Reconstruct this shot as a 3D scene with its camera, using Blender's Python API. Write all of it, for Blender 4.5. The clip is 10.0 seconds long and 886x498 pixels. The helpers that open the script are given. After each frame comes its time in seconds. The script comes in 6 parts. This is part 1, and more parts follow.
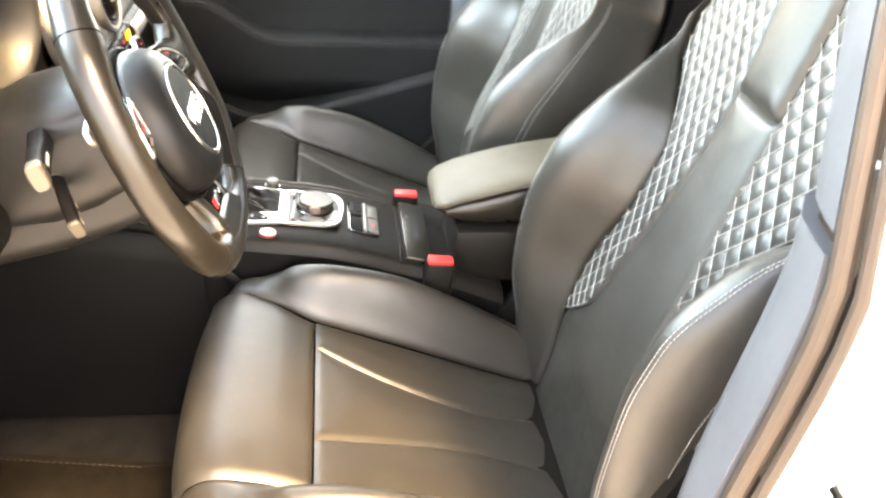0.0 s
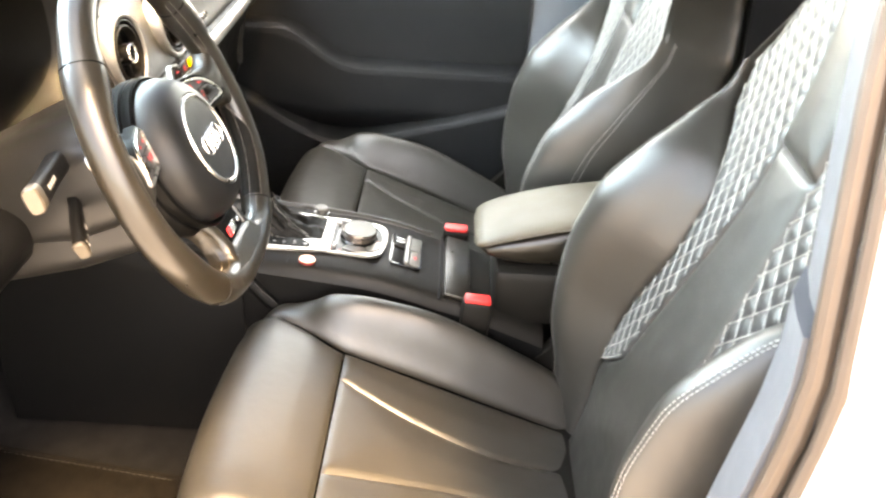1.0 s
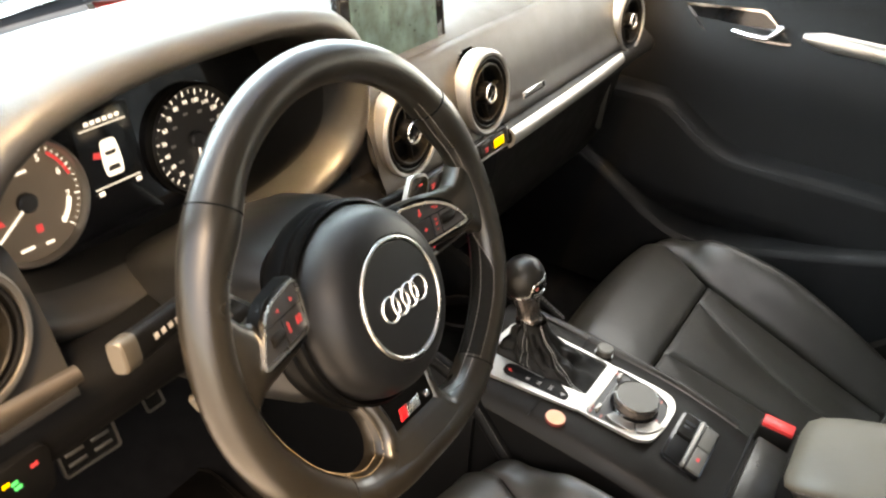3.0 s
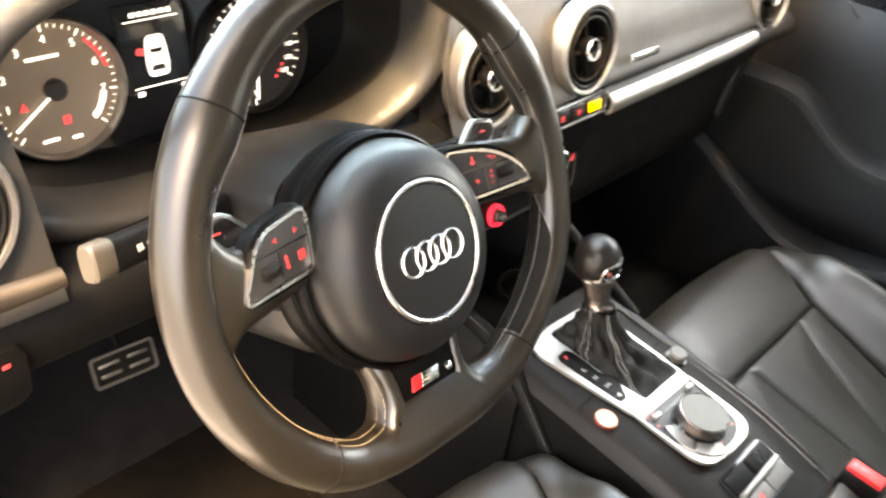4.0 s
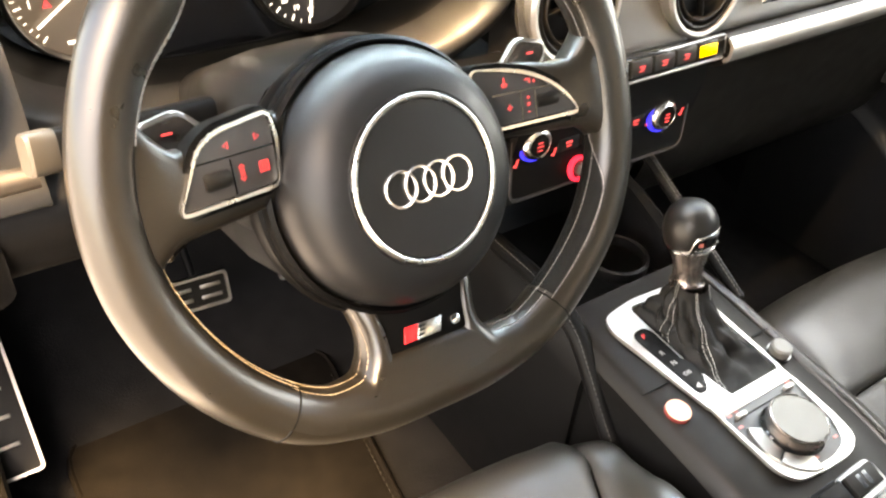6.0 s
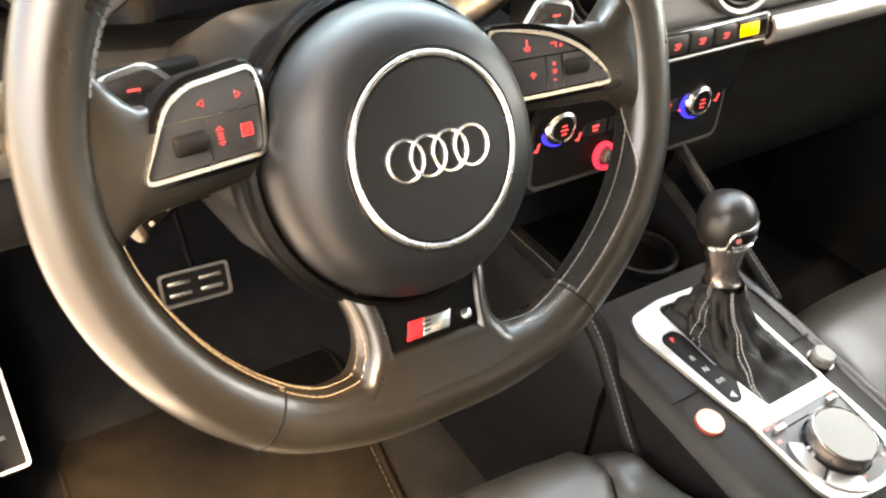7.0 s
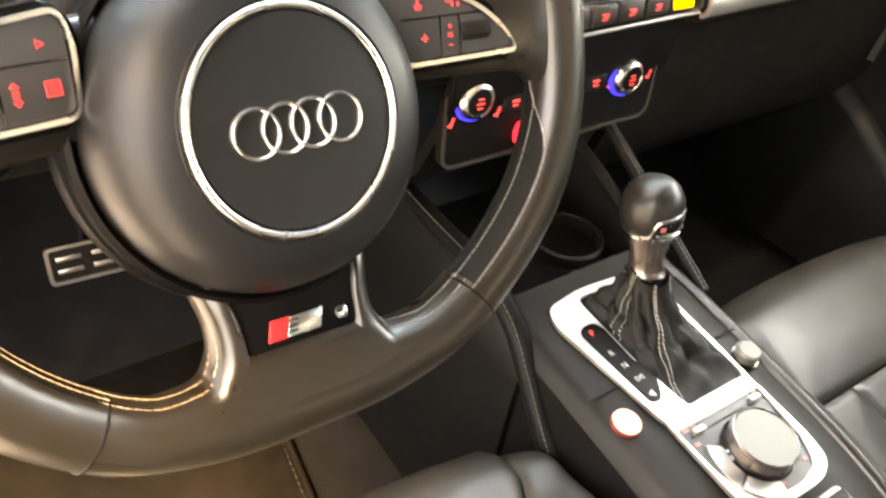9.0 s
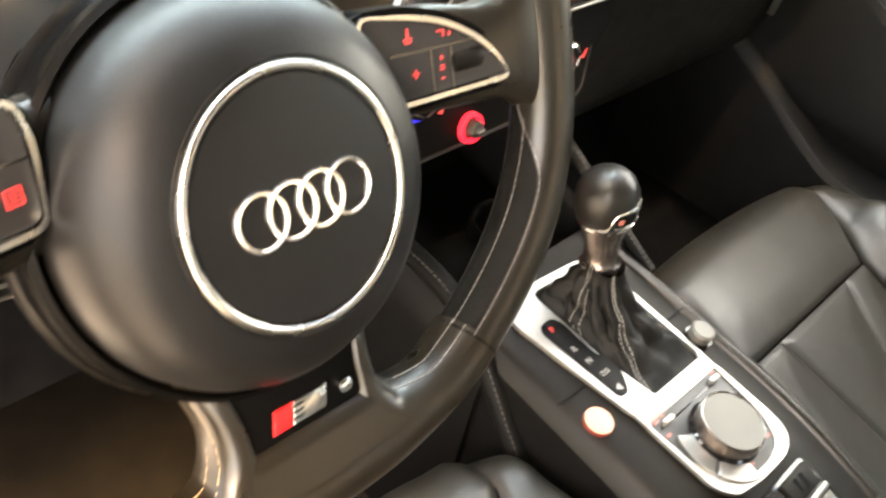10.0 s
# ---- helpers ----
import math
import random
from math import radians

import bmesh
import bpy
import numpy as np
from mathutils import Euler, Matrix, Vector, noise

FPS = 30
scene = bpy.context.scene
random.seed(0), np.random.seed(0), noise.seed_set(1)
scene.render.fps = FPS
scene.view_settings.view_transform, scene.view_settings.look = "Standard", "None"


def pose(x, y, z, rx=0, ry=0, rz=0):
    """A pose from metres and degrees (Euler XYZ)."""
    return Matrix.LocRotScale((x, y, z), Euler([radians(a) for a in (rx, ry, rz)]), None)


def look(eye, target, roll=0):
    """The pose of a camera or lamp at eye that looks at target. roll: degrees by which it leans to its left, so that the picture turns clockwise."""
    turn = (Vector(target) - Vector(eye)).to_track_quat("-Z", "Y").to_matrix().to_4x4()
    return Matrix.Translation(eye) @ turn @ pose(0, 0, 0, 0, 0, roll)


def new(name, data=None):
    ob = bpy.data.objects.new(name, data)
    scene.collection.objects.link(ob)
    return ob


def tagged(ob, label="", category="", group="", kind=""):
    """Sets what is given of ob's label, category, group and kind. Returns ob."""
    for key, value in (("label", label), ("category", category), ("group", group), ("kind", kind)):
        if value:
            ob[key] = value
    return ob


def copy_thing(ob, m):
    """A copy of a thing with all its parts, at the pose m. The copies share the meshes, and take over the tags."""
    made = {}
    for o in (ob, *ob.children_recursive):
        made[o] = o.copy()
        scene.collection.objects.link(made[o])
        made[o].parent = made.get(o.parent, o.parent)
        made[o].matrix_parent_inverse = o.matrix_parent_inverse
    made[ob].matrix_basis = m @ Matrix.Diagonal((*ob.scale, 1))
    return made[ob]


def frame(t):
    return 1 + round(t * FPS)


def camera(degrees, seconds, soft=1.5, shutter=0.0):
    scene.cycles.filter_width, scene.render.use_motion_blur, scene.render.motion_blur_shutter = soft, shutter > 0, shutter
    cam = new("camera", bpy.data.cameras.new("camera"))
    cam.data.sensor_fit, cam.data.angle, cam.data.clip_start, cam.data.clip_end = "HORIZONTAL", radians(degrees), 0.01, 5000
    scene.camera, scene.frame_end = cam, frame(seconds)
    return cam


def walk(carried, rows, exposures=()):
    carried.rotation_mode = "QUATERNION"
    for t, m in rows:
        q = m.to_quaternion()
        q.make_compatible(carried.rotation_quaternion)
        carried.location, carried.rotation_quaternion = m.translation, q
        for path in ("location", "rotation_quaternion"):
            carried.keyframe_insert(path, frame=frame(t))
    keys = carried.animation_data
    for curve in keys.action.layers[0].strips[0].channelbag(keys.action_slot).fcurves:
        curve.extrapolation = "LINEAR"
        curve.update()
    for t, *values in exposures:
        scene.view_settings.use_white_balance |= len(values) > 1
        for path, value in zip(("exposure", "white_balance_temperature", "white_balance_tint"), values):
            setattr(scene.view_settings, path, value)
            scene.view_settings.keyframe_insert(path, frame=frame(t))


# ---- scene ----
cam = camera(56.8, 10.0, soft=2.2, shutter=0.6)
SUN_ELEV, SUN_AZ, SUN, SUN_ANGLE, SKY = 60.0, 236.0, 1.65, 14.0, 0.15
EXPOSURES = [(0.0, 4.18, 8850, 13), (1.0, 4.25, 8850, 13), (1.5, 4.36, 9100, 13), (2.0, 3.88, 9350, 13), (2.5, 3.17, 9200, 13), (2.7, 3.02, 9200, 13), (4.0, 3.95, 8500, 13), (5.0, 4.18, 8650, 13), (7.0, 4.32, 8850, 13), (9.0, 4.42, 9600, 13), (10.0, 4.10, 9750, 13)]
SEAT_D, SEAT_P = (-0.358, 0.0, 0.0), (0.375, 0.045, -0.055)
PATH = [
    (0, (-1.1666, -0.1415, 1.2684), (0.5493, -0.4213, 0.1637), 4.28),
    (0.5, (-1.1841, -0.2137, 1.2811), (0.5741, -0.3240, 0.2125), 4.02),
    (1, (-1.1450, -0.2511, 1.2799), (0.6173, -0.2555, 0.2136), 3.30),
    (1.5, (-1.0987, -0.2945, 1.2813), (0.6235, -0.0418, 0.1777), 3.15),
    (2, (-1.0080, -0.3444, 1.2990), (0.6390, 0.2269, 0.2012), 2.25),
    (2.5, (-0.8896, -0.3131, 1.3009), (0.6750, 0.4805, 0.2201), 1.71),
    (2.7, (-0.8432, -0.3007, 1.3110), (0.6894, 0.5531, 0.2311), 2.07),
    (3.8, (-0.7237, -0.2995, 1.2435), (0.6472, 0.7162, 0.0876), 7.09),
    (4, (-0.7052, -0.3017, 1.2417), (0.5988, 0.7798, 0.0716), 7.37),
    (4.5, (-0.6630, -0.3131, 1.2325), (0.4937, 0.8910, 0.0268), 5.97),
    (5, (-0.6331, -0.3298, 1.2208), (0.4649, 0.9175, 0.0023), 5.45),
    (5.5, (-0.6053, -0.3318, 1.2024), (0.4227, 0.9526, -0.0377), 4.93),
    (6.8, (-0.5651, -0.3080, 1.1429), (0.3784, 1.0174, -0.1211), 4.64),
    (7, (-0.5569, -0.2964, 1.1345), (0.3856, 1.0347, -0.1240), 4.82),
    (7.5, (-0.5219, -0.2722, 1.1185), (0.4072, 1.0622, -0.1476), 5.08),
    (8, (-0.5064, -0.2613, 1.1039), (0.4196, 1.0649, -0.1717), 4.90),
    (8.5, (-0.5013, -0.2688, 1.1119), (0.4690, 1.0265, -0.1625), 6.60),
    (9, (-0.4951, -0.2724, 1.1071), (0.5349, 0.9487, -0.1936), 9.19),
    (9.5, (-0.5167, -0.2232, 1.0926), (0.6132, 0.8705, -0.2372), 9.32),
    (10, (-0.5033, -0.1846, 1.1144), (0.7100, 0.7664, -0.2522), 12.27),
]
walk(cam, [(t, look(eye, target, roll)) for t, eye, target, roll in PATH], EXPOSURES)

# ---- world and light ----
world = bpy.data.worlds.new("world")
scene.world = world
world.use_nodes = True
wn = world.node_tree.nodes
wn.clear()
w_out = wn.new("ShaderNodeOutputWorld")
w_bg = wn.new("ShaderNodeBackground")
w_sky = wn.new("ShaderNodeTexSky")
w_sky.sky_type = "NISHITA"
w_sky.sun_disc = False
w_sky.sun_elevation = radians(SUN_ELEV)
w_sky.sun_rotation = radians(SUN_AZ)
w_sky.air_density, w_sky.dust_density, w_sky.ozone_density = 1.0, 3.0, 1.0
w_bg.inputs["Strength"].default_value = SKY
world.node_tree.links.new(w_sky.outputs[0], w_bg.inputs[0])
world.node_tree.links.new(w_bg.outputs[0], w_out.inputs[0])

sun_data = bpy.data.lights.new("sun", "SUN")
sun_data.energy, sun_data.angle, sun_data.color = SUN, radians(SUN_ANGLE), (1.0, 0.75, 0.46)
sun = new("sun", sun_data)
el, az = radians(SUN_ELEV), radians(SUN_AZ)
sun_dir = Vector((math.sin(az) * math.cos(el), math.cos(az) * math.cos(el), math.sin(el)))
sun.matrix_world = look(sun_dir * 6, (0, 0, 0))


def window_lamp(name, size, watts, place, aim, color):
    d = bpy.data.lights.new(name, "AREA")
    d.shape, d.size, d.size_y, d.energy, d.color = "RECTANGLE", size[0], size[1], watts, color
    new(name, d).matrix_world = look(place, aim)


# daylight of the hall's glass front, through the passenger window and the windscreen
window_lamp("side_window_light", (0.84, 0.38), 0.95, (0.72, 0.02, 1.15), (-0.5, -0.05, 1.05), (0.80, 0.90, 1.0))
window_lamp("windscreen_light", (1.15, 0.46), 4.0, (0.0, 0.46, 1.19), (0.0, -0.34, 0.74), (0.50, 0.74, 1.0))

# ---- materials ----
def material(name, color, rough=0.5, metal=0.0, spec=0.5, grain_size=400.0, bump=0.0, var=0.12, var_size=9.0,
             emit=None, strength=0.0, coat=0.0, cells=False, wave=0.0, wave_size=24.0):
    """A Principled material with broad colour and gloss variation, fine grain and a fine relief."""
    m = bpy.data.materials.new(name)
    m.use_nodes = True
    nt = m.node_tree
    p = nt.nodes["Principled BSDF"]
    p.inputs["Roughness"].default_value = rough
    p.inputs["Metallic"].default_value = metal
    p.inputs["Specular IOR Level"].default_value = spec
    p.inputs["Coat Weight"].default_value = coat
    tc = nt.nodes.new("ShaderNodeTexCoord")
    broad = nt.nodes.new("ShaderNodeTexNoise")
    broad.inputs["Scale"].default_value, broad.inputs["Detail"].default_value = var_size, 4.0
    nt.links.new(tc.outputs["Object"], broad.inputs["Vector"])
    ramp = nt.nodes.new("ShaderNodeMapRange")
    ramp.inputs["From Min"].default_value, ramp.inputs["From Max"].default_value = 0.3, 0.7
    ramp.inputs["To Min"].default_value, ramp.inputs["To Max"].default_value = 1.0 - var, 1.0 + var
    nt.links.new(broad.outputs["Fac"], ramp.inputs["Value"])
    mul = nt.nodes.new("ShaderNodeMix")
    mul.data_type, mul.blend_type = "RGBA", "MULTIPLY"
    mul.inputs[0].default_value = 1.0
    mul.inputs[6].default_value = (*color, 1)
    nt.links.new(ramp.outputs[0], mul.inputs[7])
    nt.links.new(mul.outputs[2], p.inputs["Base Color"])
    rr = nt.nodes.new("ShaderNodeMapRange")
    rr.inputs["From Min"].default_value, rr.inputs["From Max"].default_value = 0.3, 0.7
    rr.inputs["To Min"].default_value, rr.inputs["To Max"].default_value = max(0.02, rough * 0.90), min(1.0, rough * 1.10)
    fine = nt.nodes.new("ShaderNodeTexNoise")
    fine.inputs["Scale"].default_value, fine.inputs["Detail"].default_value = var_size * 4, 5.0
    nt.links.new(tc.outputs["Object"], fine.inputs["Vector"])
    nt.links.new(fine.outputs["Fac"], rr.inputs["Value"])
    nt.links.new(rr.outputs[0], p.inputs["Roughness"])
    if bump > 0:
        if cells:
            tex = nt.nodes.new("ShaderNodeTexVoronoi")
            tex.feature = "DISTANCE_TO_EDGE"
            out = tex.outputs["Distance"]
        else:
            tex = nt.nodes.new("ShaderNodeTexNoise")
            tex.inputs["Detail"].default_value = 3.0
            out = tex.outputs["Fac"]
        tex.inputs["Scale"].default_value = grain_size
        nt.links.new(tc.outputs["Object"], tex.inputs["Vector"])
        b = nt.nodes.new("ShaderNodeBump")
        b.inputs["Strength"].default_value = bump
        b.inputs["Distance"].default_value = 0.0006
        nt.links.new(out, b.inputs["Height"])
        nt.links.new(b.outputs[0], p.inputs["Normal"])
        if wave > 0:
            soft = nt.nodes.new("ShaderNodeTexNoise")
            soft.inputs["Scale"].default_value, soft.inputs["Detail"].default_value = wave_size, 2.0
            nt.links.new(tc.outputs["Object"], soft.inputs["Vector"])
            b2 = nt.nodes.new("ShaderNodeBump")
            b2.inputs["Strength"].default_value = wave
            b2.inputs["Distance"].default_value = 0.006
            nt.links.new(soft.outputs["Fac"], b2.inputs["Height"])
            nt.links.new(b2.outputs[0], b.inputs["Normal"])
    if emit:
        p.inputs["Emission Color"].default_value = (*emit, 1)
        p.inputs["Emission Strength"].default_value = strength
    return m


LEATHER = material("seat_leather", (0.0185, 0.0165, 0.013), 0.42, wave=0.16, spec=0.7, bump=0.22, grain_size=420, var=0.18)
# armrest leather lightened in base colour, for light that doesn't reach it
ARMREST_LIT = material("armrest_lit_leather", (0.068, 0.055, 0.038), 0.5, wave=0.1, spec=0.40, bump=0.25, grain_size=420, var=0.20)
QUILT_LEATHER = material("quilted_leather", (0.018, 0.0172, 0.016), 0.42, spec=0.8, bump=0.15, grain_size=420, var=0.12)
FRAME = material("silver_frame", (0.66, 0.64, 0.6), 0.27, metal=1.0, var=0.04)
RIM_LEATHER = material("rim_leather", (0.0105, 0.0086, 0.006), 0.3, wave_size=40, wave=0.05, spec=0.5, bump=0.10, grain_size=420, var=0.15)
PERF_LEATHER = material("perforated_leather", (0.0042, 0.004, 0.0036), 0.6, spec=0.1, bump=0.8, grain_size=700, cells=True)
SOFT = material("soft_dash_plastic", (0.0198, 0.0186, 0.0172), 0.47, wave=0.03, spec=0.38, bump=0.22, grain_size=520, var=0.10)
AIRBAG = material("airbag_plastic", (0.0068, 0.0068, 0.007), 0.42, spec=0.25, bump=0.12, grain_size=600, var=0.08)
HARD = material("hard_plastic", (0.0076, 0.0067, 0.0056), 0.45, spec=0.13, bump=0.2, grain_size=520)
DOOR_PLASTIC = material("door_plastic", (0.0075, 0.0076, 0.008), 0.55, spec=0.15, bump=0.25, grain_size=450)
GLOSS = material("gloss_black", (0.0045, 0.0045, 0.005), 0.08, coat=0.3, var=0.05)
BUTTON = material("button_black", (0.02293, 0.02178, 0.02178), 0.45, var=0.06)
ALU = material("brushed_aluminium", (0.5, 0.47, 0.43), 0.42, metal=1.0, bump=0.06, grain_size=500, var=0.06)
SATIN = material("satin_silver", (0.34, 0.32, 0.295), 0.45, metal=1.0, var=0.05)
CHROME = material("chrome", (0.85, 0.84, 0.82), 0.12, metal=1.0, var=0.03)
KNOB_TOP = material("knob_face", (0.082, 0.076, 0.066), 0.5, metal=0.2, bump=0.1, grain_size=600, var=0.05)
RED_BUCKLE = material("red_buckle_plastic", (0.62, 0.030, 0.028), 0.38, var=0.10)
CARPET = material("carpet", (0.0088, 0.0085, 0.0086), 0.95, spec=0.05, bump=1.0, grain_size=450, var=0.25, var_size=30)
MAT_CARPET = material("mat_carpet", (0.0064, 0.0052, 0.004), 0.95, spec=0.05, bump=1.0, grain_size=500, var=0.3, var_size=40)
RUBBER = material("seal_rubber", (0.045, 0.031, 0.022), 0.55, var=0.2)
PAINT = material("white_car_paint", (0.82, 0.82, 0.80), 0.25, coat=0.5, var=0.03)
PILLAR = material("pillar_plastic", (0.08, 0.085, 0.095), 0.5, bump=0.25, grain_size=800, cells=True, var=0.08)
HEADLINER = material("headliner_cloth", (0.05, 0.048, 0.046), 0.9, bump=0.5, grain_size=600)
THREAD = material("contrast_thread", (0.36, 0.345, 0.32), 0.7, var=0.15, var_size=200)
GROUND_MAT = material("showroom_floor", (0.42, 0.40, 0.37), 0.45, bump=0.1, grain_size=60, var=0.15, var_size=2.0)
WALL_PAINT = material("bounce_wall_cream", (0.64, 0.52, 0.36), 0.7, bump=0.1, grain_size=60, var=0.06, var_size=1.5)
PAPER = material("paper", (0.85, 0.85, 0.84), 0.7, var=0.03)
RED_INK = material("red_ink", (0.70, 0.075, 0.06), 0.7, var=0.10)
# rev counter face: its lit look put into a lighter colour and faint glow
DIAL_LIT = material("lit_dial_face", (0.165, 0.13, 0.1), 0.5, var=0.05, emit=(0.9, 0.66, 0.42), strength=0.005)
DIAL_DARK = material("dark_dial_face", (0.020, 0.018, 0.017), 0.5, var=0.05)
SCREEN = material("screen_black", (0.010, 0.012, 0.014), 0.12, var=0.05)
RED_BADGE = material("red_badge_enamel", (0.65, 0.015, 0.02), 0.3, var=0.04)
COLLAR = material("selector_collar", (0.17, 0.145, 0.13), 0.26, metal=0.9, var=0.05)
RED_LIT = material("red_lit_symbol", (0.25, 0.01, 0.012), 0.5, emit=(1.0, 0.10, 0.11), strength=0.085)
RED_GLOW = material("red_glow_ring", (0.3, 0.01, 0.01), 0.5, emit=(1.0, 0.02, 0.06), strength=0.16)
BLUE_GLOW = material("blue_glow", (0.01, 0.01, 0.2), 0.5, emit=(0.02, 0.025, 1.0), strength=0.13)
WHITE_LIT = material("white_lit_symbol", (0.3, 0.3, 0.3), 0.5, emit=(1.0, 0.97, 0.92), strength=0.19)
GREEN_LIT = material("green_lit_symbol", (0.02, 0.3, 0.08), 0.5, emit=(0.03, 0.85, 0.22), strength=0.146)
AMBER_LIT = material("amber_lamp", (0.8, 0.45, 0.0), 0.5, emit=(1.0, 0.50, 0.0), strength=0.117)
START_LIT = material("lit_start_button", (0.16, 0.10, 0.065), 0.35, emit=(1.0, 0.60, 0.40), strength=0.0878)
CAP = material("satin_cap", (0.06, 0.051, 0.039), 0.45, metal=0.3, var=0.05)
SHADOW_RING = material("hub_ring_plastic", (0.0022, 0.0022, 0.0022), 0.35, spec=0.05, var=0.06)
GREY_THREAD = material("pale_thread", (0.16, 0.15, 0.14), 0.7, var=0.2, var_size=200)
DARK_THREAD = material("grey_thread", (0.085, 0.080, 0.072), 0.7, var=0.2, var_size=200)
GOLD_THREAD = material("tan_thread", (0.30, 0.235, 0.150), 0.65, var=0.2, var_size=200)
MAT_THREAD = material("mat_thread", (0.034, 0.031, 0.026), 0.8, var=0.2, var_size=200)
RED_PRINT = material("dim_red_print", (0.30, 0.085, 0.070), 0.5, var=0.1)
START_RIM = material("start_button_rim", (0.16, 0.018, 0.016), 0.4, var=0.1)
# left strip's aluminium, darkened in colour to look less lit than ALU
ALU_DIM = material("dimmed_aluminium", (0.12, 0.1, 0.08), 0.5, metal=1.0, var=0.06)
PEDAL = material("pedal_metal", (0.55, 0.51, 0.45), 0.36, metal=1.0, var=0.1)
COLUMN = material("column_plastic", (0.0036, 0.0035, 0.0035), 0.5, spec=0.09, bump=0.25, grain_size=520)
COLUMN_GLOSS = material("column_cover_plastic", (0.01, 0.0098, 0.0094), 0.34, spec=0.3, bump=0.05, grain_size=520)
SWITCH = material("switch_plastic", (0.0085, 0.0082, 0.008), 0.4, spec=0.2, var=0.06)
PRINT = material("grey_print", (0.3, 0.285, 0.265), 0.6, var=0.05)

GLASS = bpy.data.materials.new("window_glass")
GLASS.use_nodes = True
gp = GLASS.node_tree.nodes["Principled BSDF"]
gp.inputs["Base Color"].default_value = (0.95, 0.98, 0.97, 1)
gp.inputs["Roughness"].default_value = 0.0
gp.inputs["Transmission Weight"].default_value = 1.0
gp.inputs["IOR"].default_value = 1.02


# ---- mesh helpers ----
def finish(bm, name, mat, parent=None, label="", smooth=35.0):
    bmesh.ops.remove_doubles(bm, verts=bm.verts, dist=1e-6)
    bmesh.ops.recalc_face_normals(bm, faces=bm.faces)
    me = bpy.data.meshes.new(name)
    bm.to_mesh(me)
    bm.free()
    me.materials.append(mat)
    me.shade_smooth()
    me.set_sharp_from_angle(angle=radians(smooth))
    ob = new(name, me)
    if parent:
        ob.parent = parent
    if label:
        ob["label"] = label
    return ob


def part(name, bm, mat, parent, label="", smooth=35.0):
    ob = finish(bm, name, mat, parent, label, smooth)
    if name in ("stitching", "minor_tick_marks"):
        ob["kind"] = "stuff"
    return ob


def thing(name, label, category, m=None, group="", kind=""):
    ob = new(name)
    ob.empty_display_size = 0.02
    if m is not None:
        ob.matrix_basis = m
    return tagged(ob, label, category, group, kind)


def structure(name, bm, mat, label, category, smooth=35.0):
    return tagged(finish(bm, name, mat, None, "", smooth), label, category, kind="structure")


def prism(outline, z0, z1, bevel=0.0, seg=2, bm=None, m=None):
    """An extruded outline in the local x-y plane, its upper rim rounded."""
    b = bmesh.new()
    lo = [b.verts.new((x, y, z0)) for x, y in outline]
    hi = [b.verts.new((x, y, z1)) for x, y in outline]
    n = len(outline)
    b.faces.new(lo[::-1])
    top = b.faces.new(hi)
    for i in range(n):
        b.faces.new((lo[i], lo[(i + 1) % n], hi[(i + 1) % n], hi[i]))
    if bevel > 0:
        bmesh.ops.bevel(b, geom=list(top.edges), offset=bevel, segments=seg, affect="EDGES", profile=0.5)
    if m is not None:
        bmesh.ops.transform(b, matrix=m, verts=b.verts)
    if bm is None:
        return b
    merge(bm, b)
    return bm


def merge(bm, other):
    table = {}
    for v in other.verts:
        table[v] = bm.verts.new(v.co)
    for f in other.faces:
        try:
            bm.faces.new([table[v] for v in f.verts])
        except ValueError:
            pass
    other.free()


def box(size, center=(0, 0, 0), bevel=0.0, m=None, bm=None, seg=2):
    b = bmesh.new()
    bmesh.ops.create_cube(b, size=1.0, matrix=Matrix.Translation(center) @ Matrix.Diagonal((*size, 1)))
    if bevel > 0:
        bmesh.ops.bevel(b, geom=list(b.edges), offset=bevel, segments=seg, affect="EDGES", profile=0.5)
    if m is not None:
        bmesh.ops.transform(b, matrix=m, verts=b.verts)
    if bm is None:
        return b
    merge(bm, b)
    return bm


def grid(points, close_u=False, close_v=False, bm=None, cap=False):
    """A sheet through rows of points."""
    b = bm or bmesh.new()
    rows = [[b.verts.new(p) for p in row] for row in points]
    nu, nv = len(rows), len(rows[0])
    for i in range(nu if close_u else nu - 1):
        for j in range(nv if close_v else nv - 1):
            q = (rows[i][j], rows[(i + 1) % nu][j], rows[(i + 1) % nu][(j + 1) % nv], rows[i][(j + 1) % nv])
            try:
                b.faces.new(q)
            except ValueError:
                pass
    if cap and not close_u:
        for row in (rows[0], rows[-1]):
            try:
                b.faces.new(row)
            except ValueError:
                pass
    return b


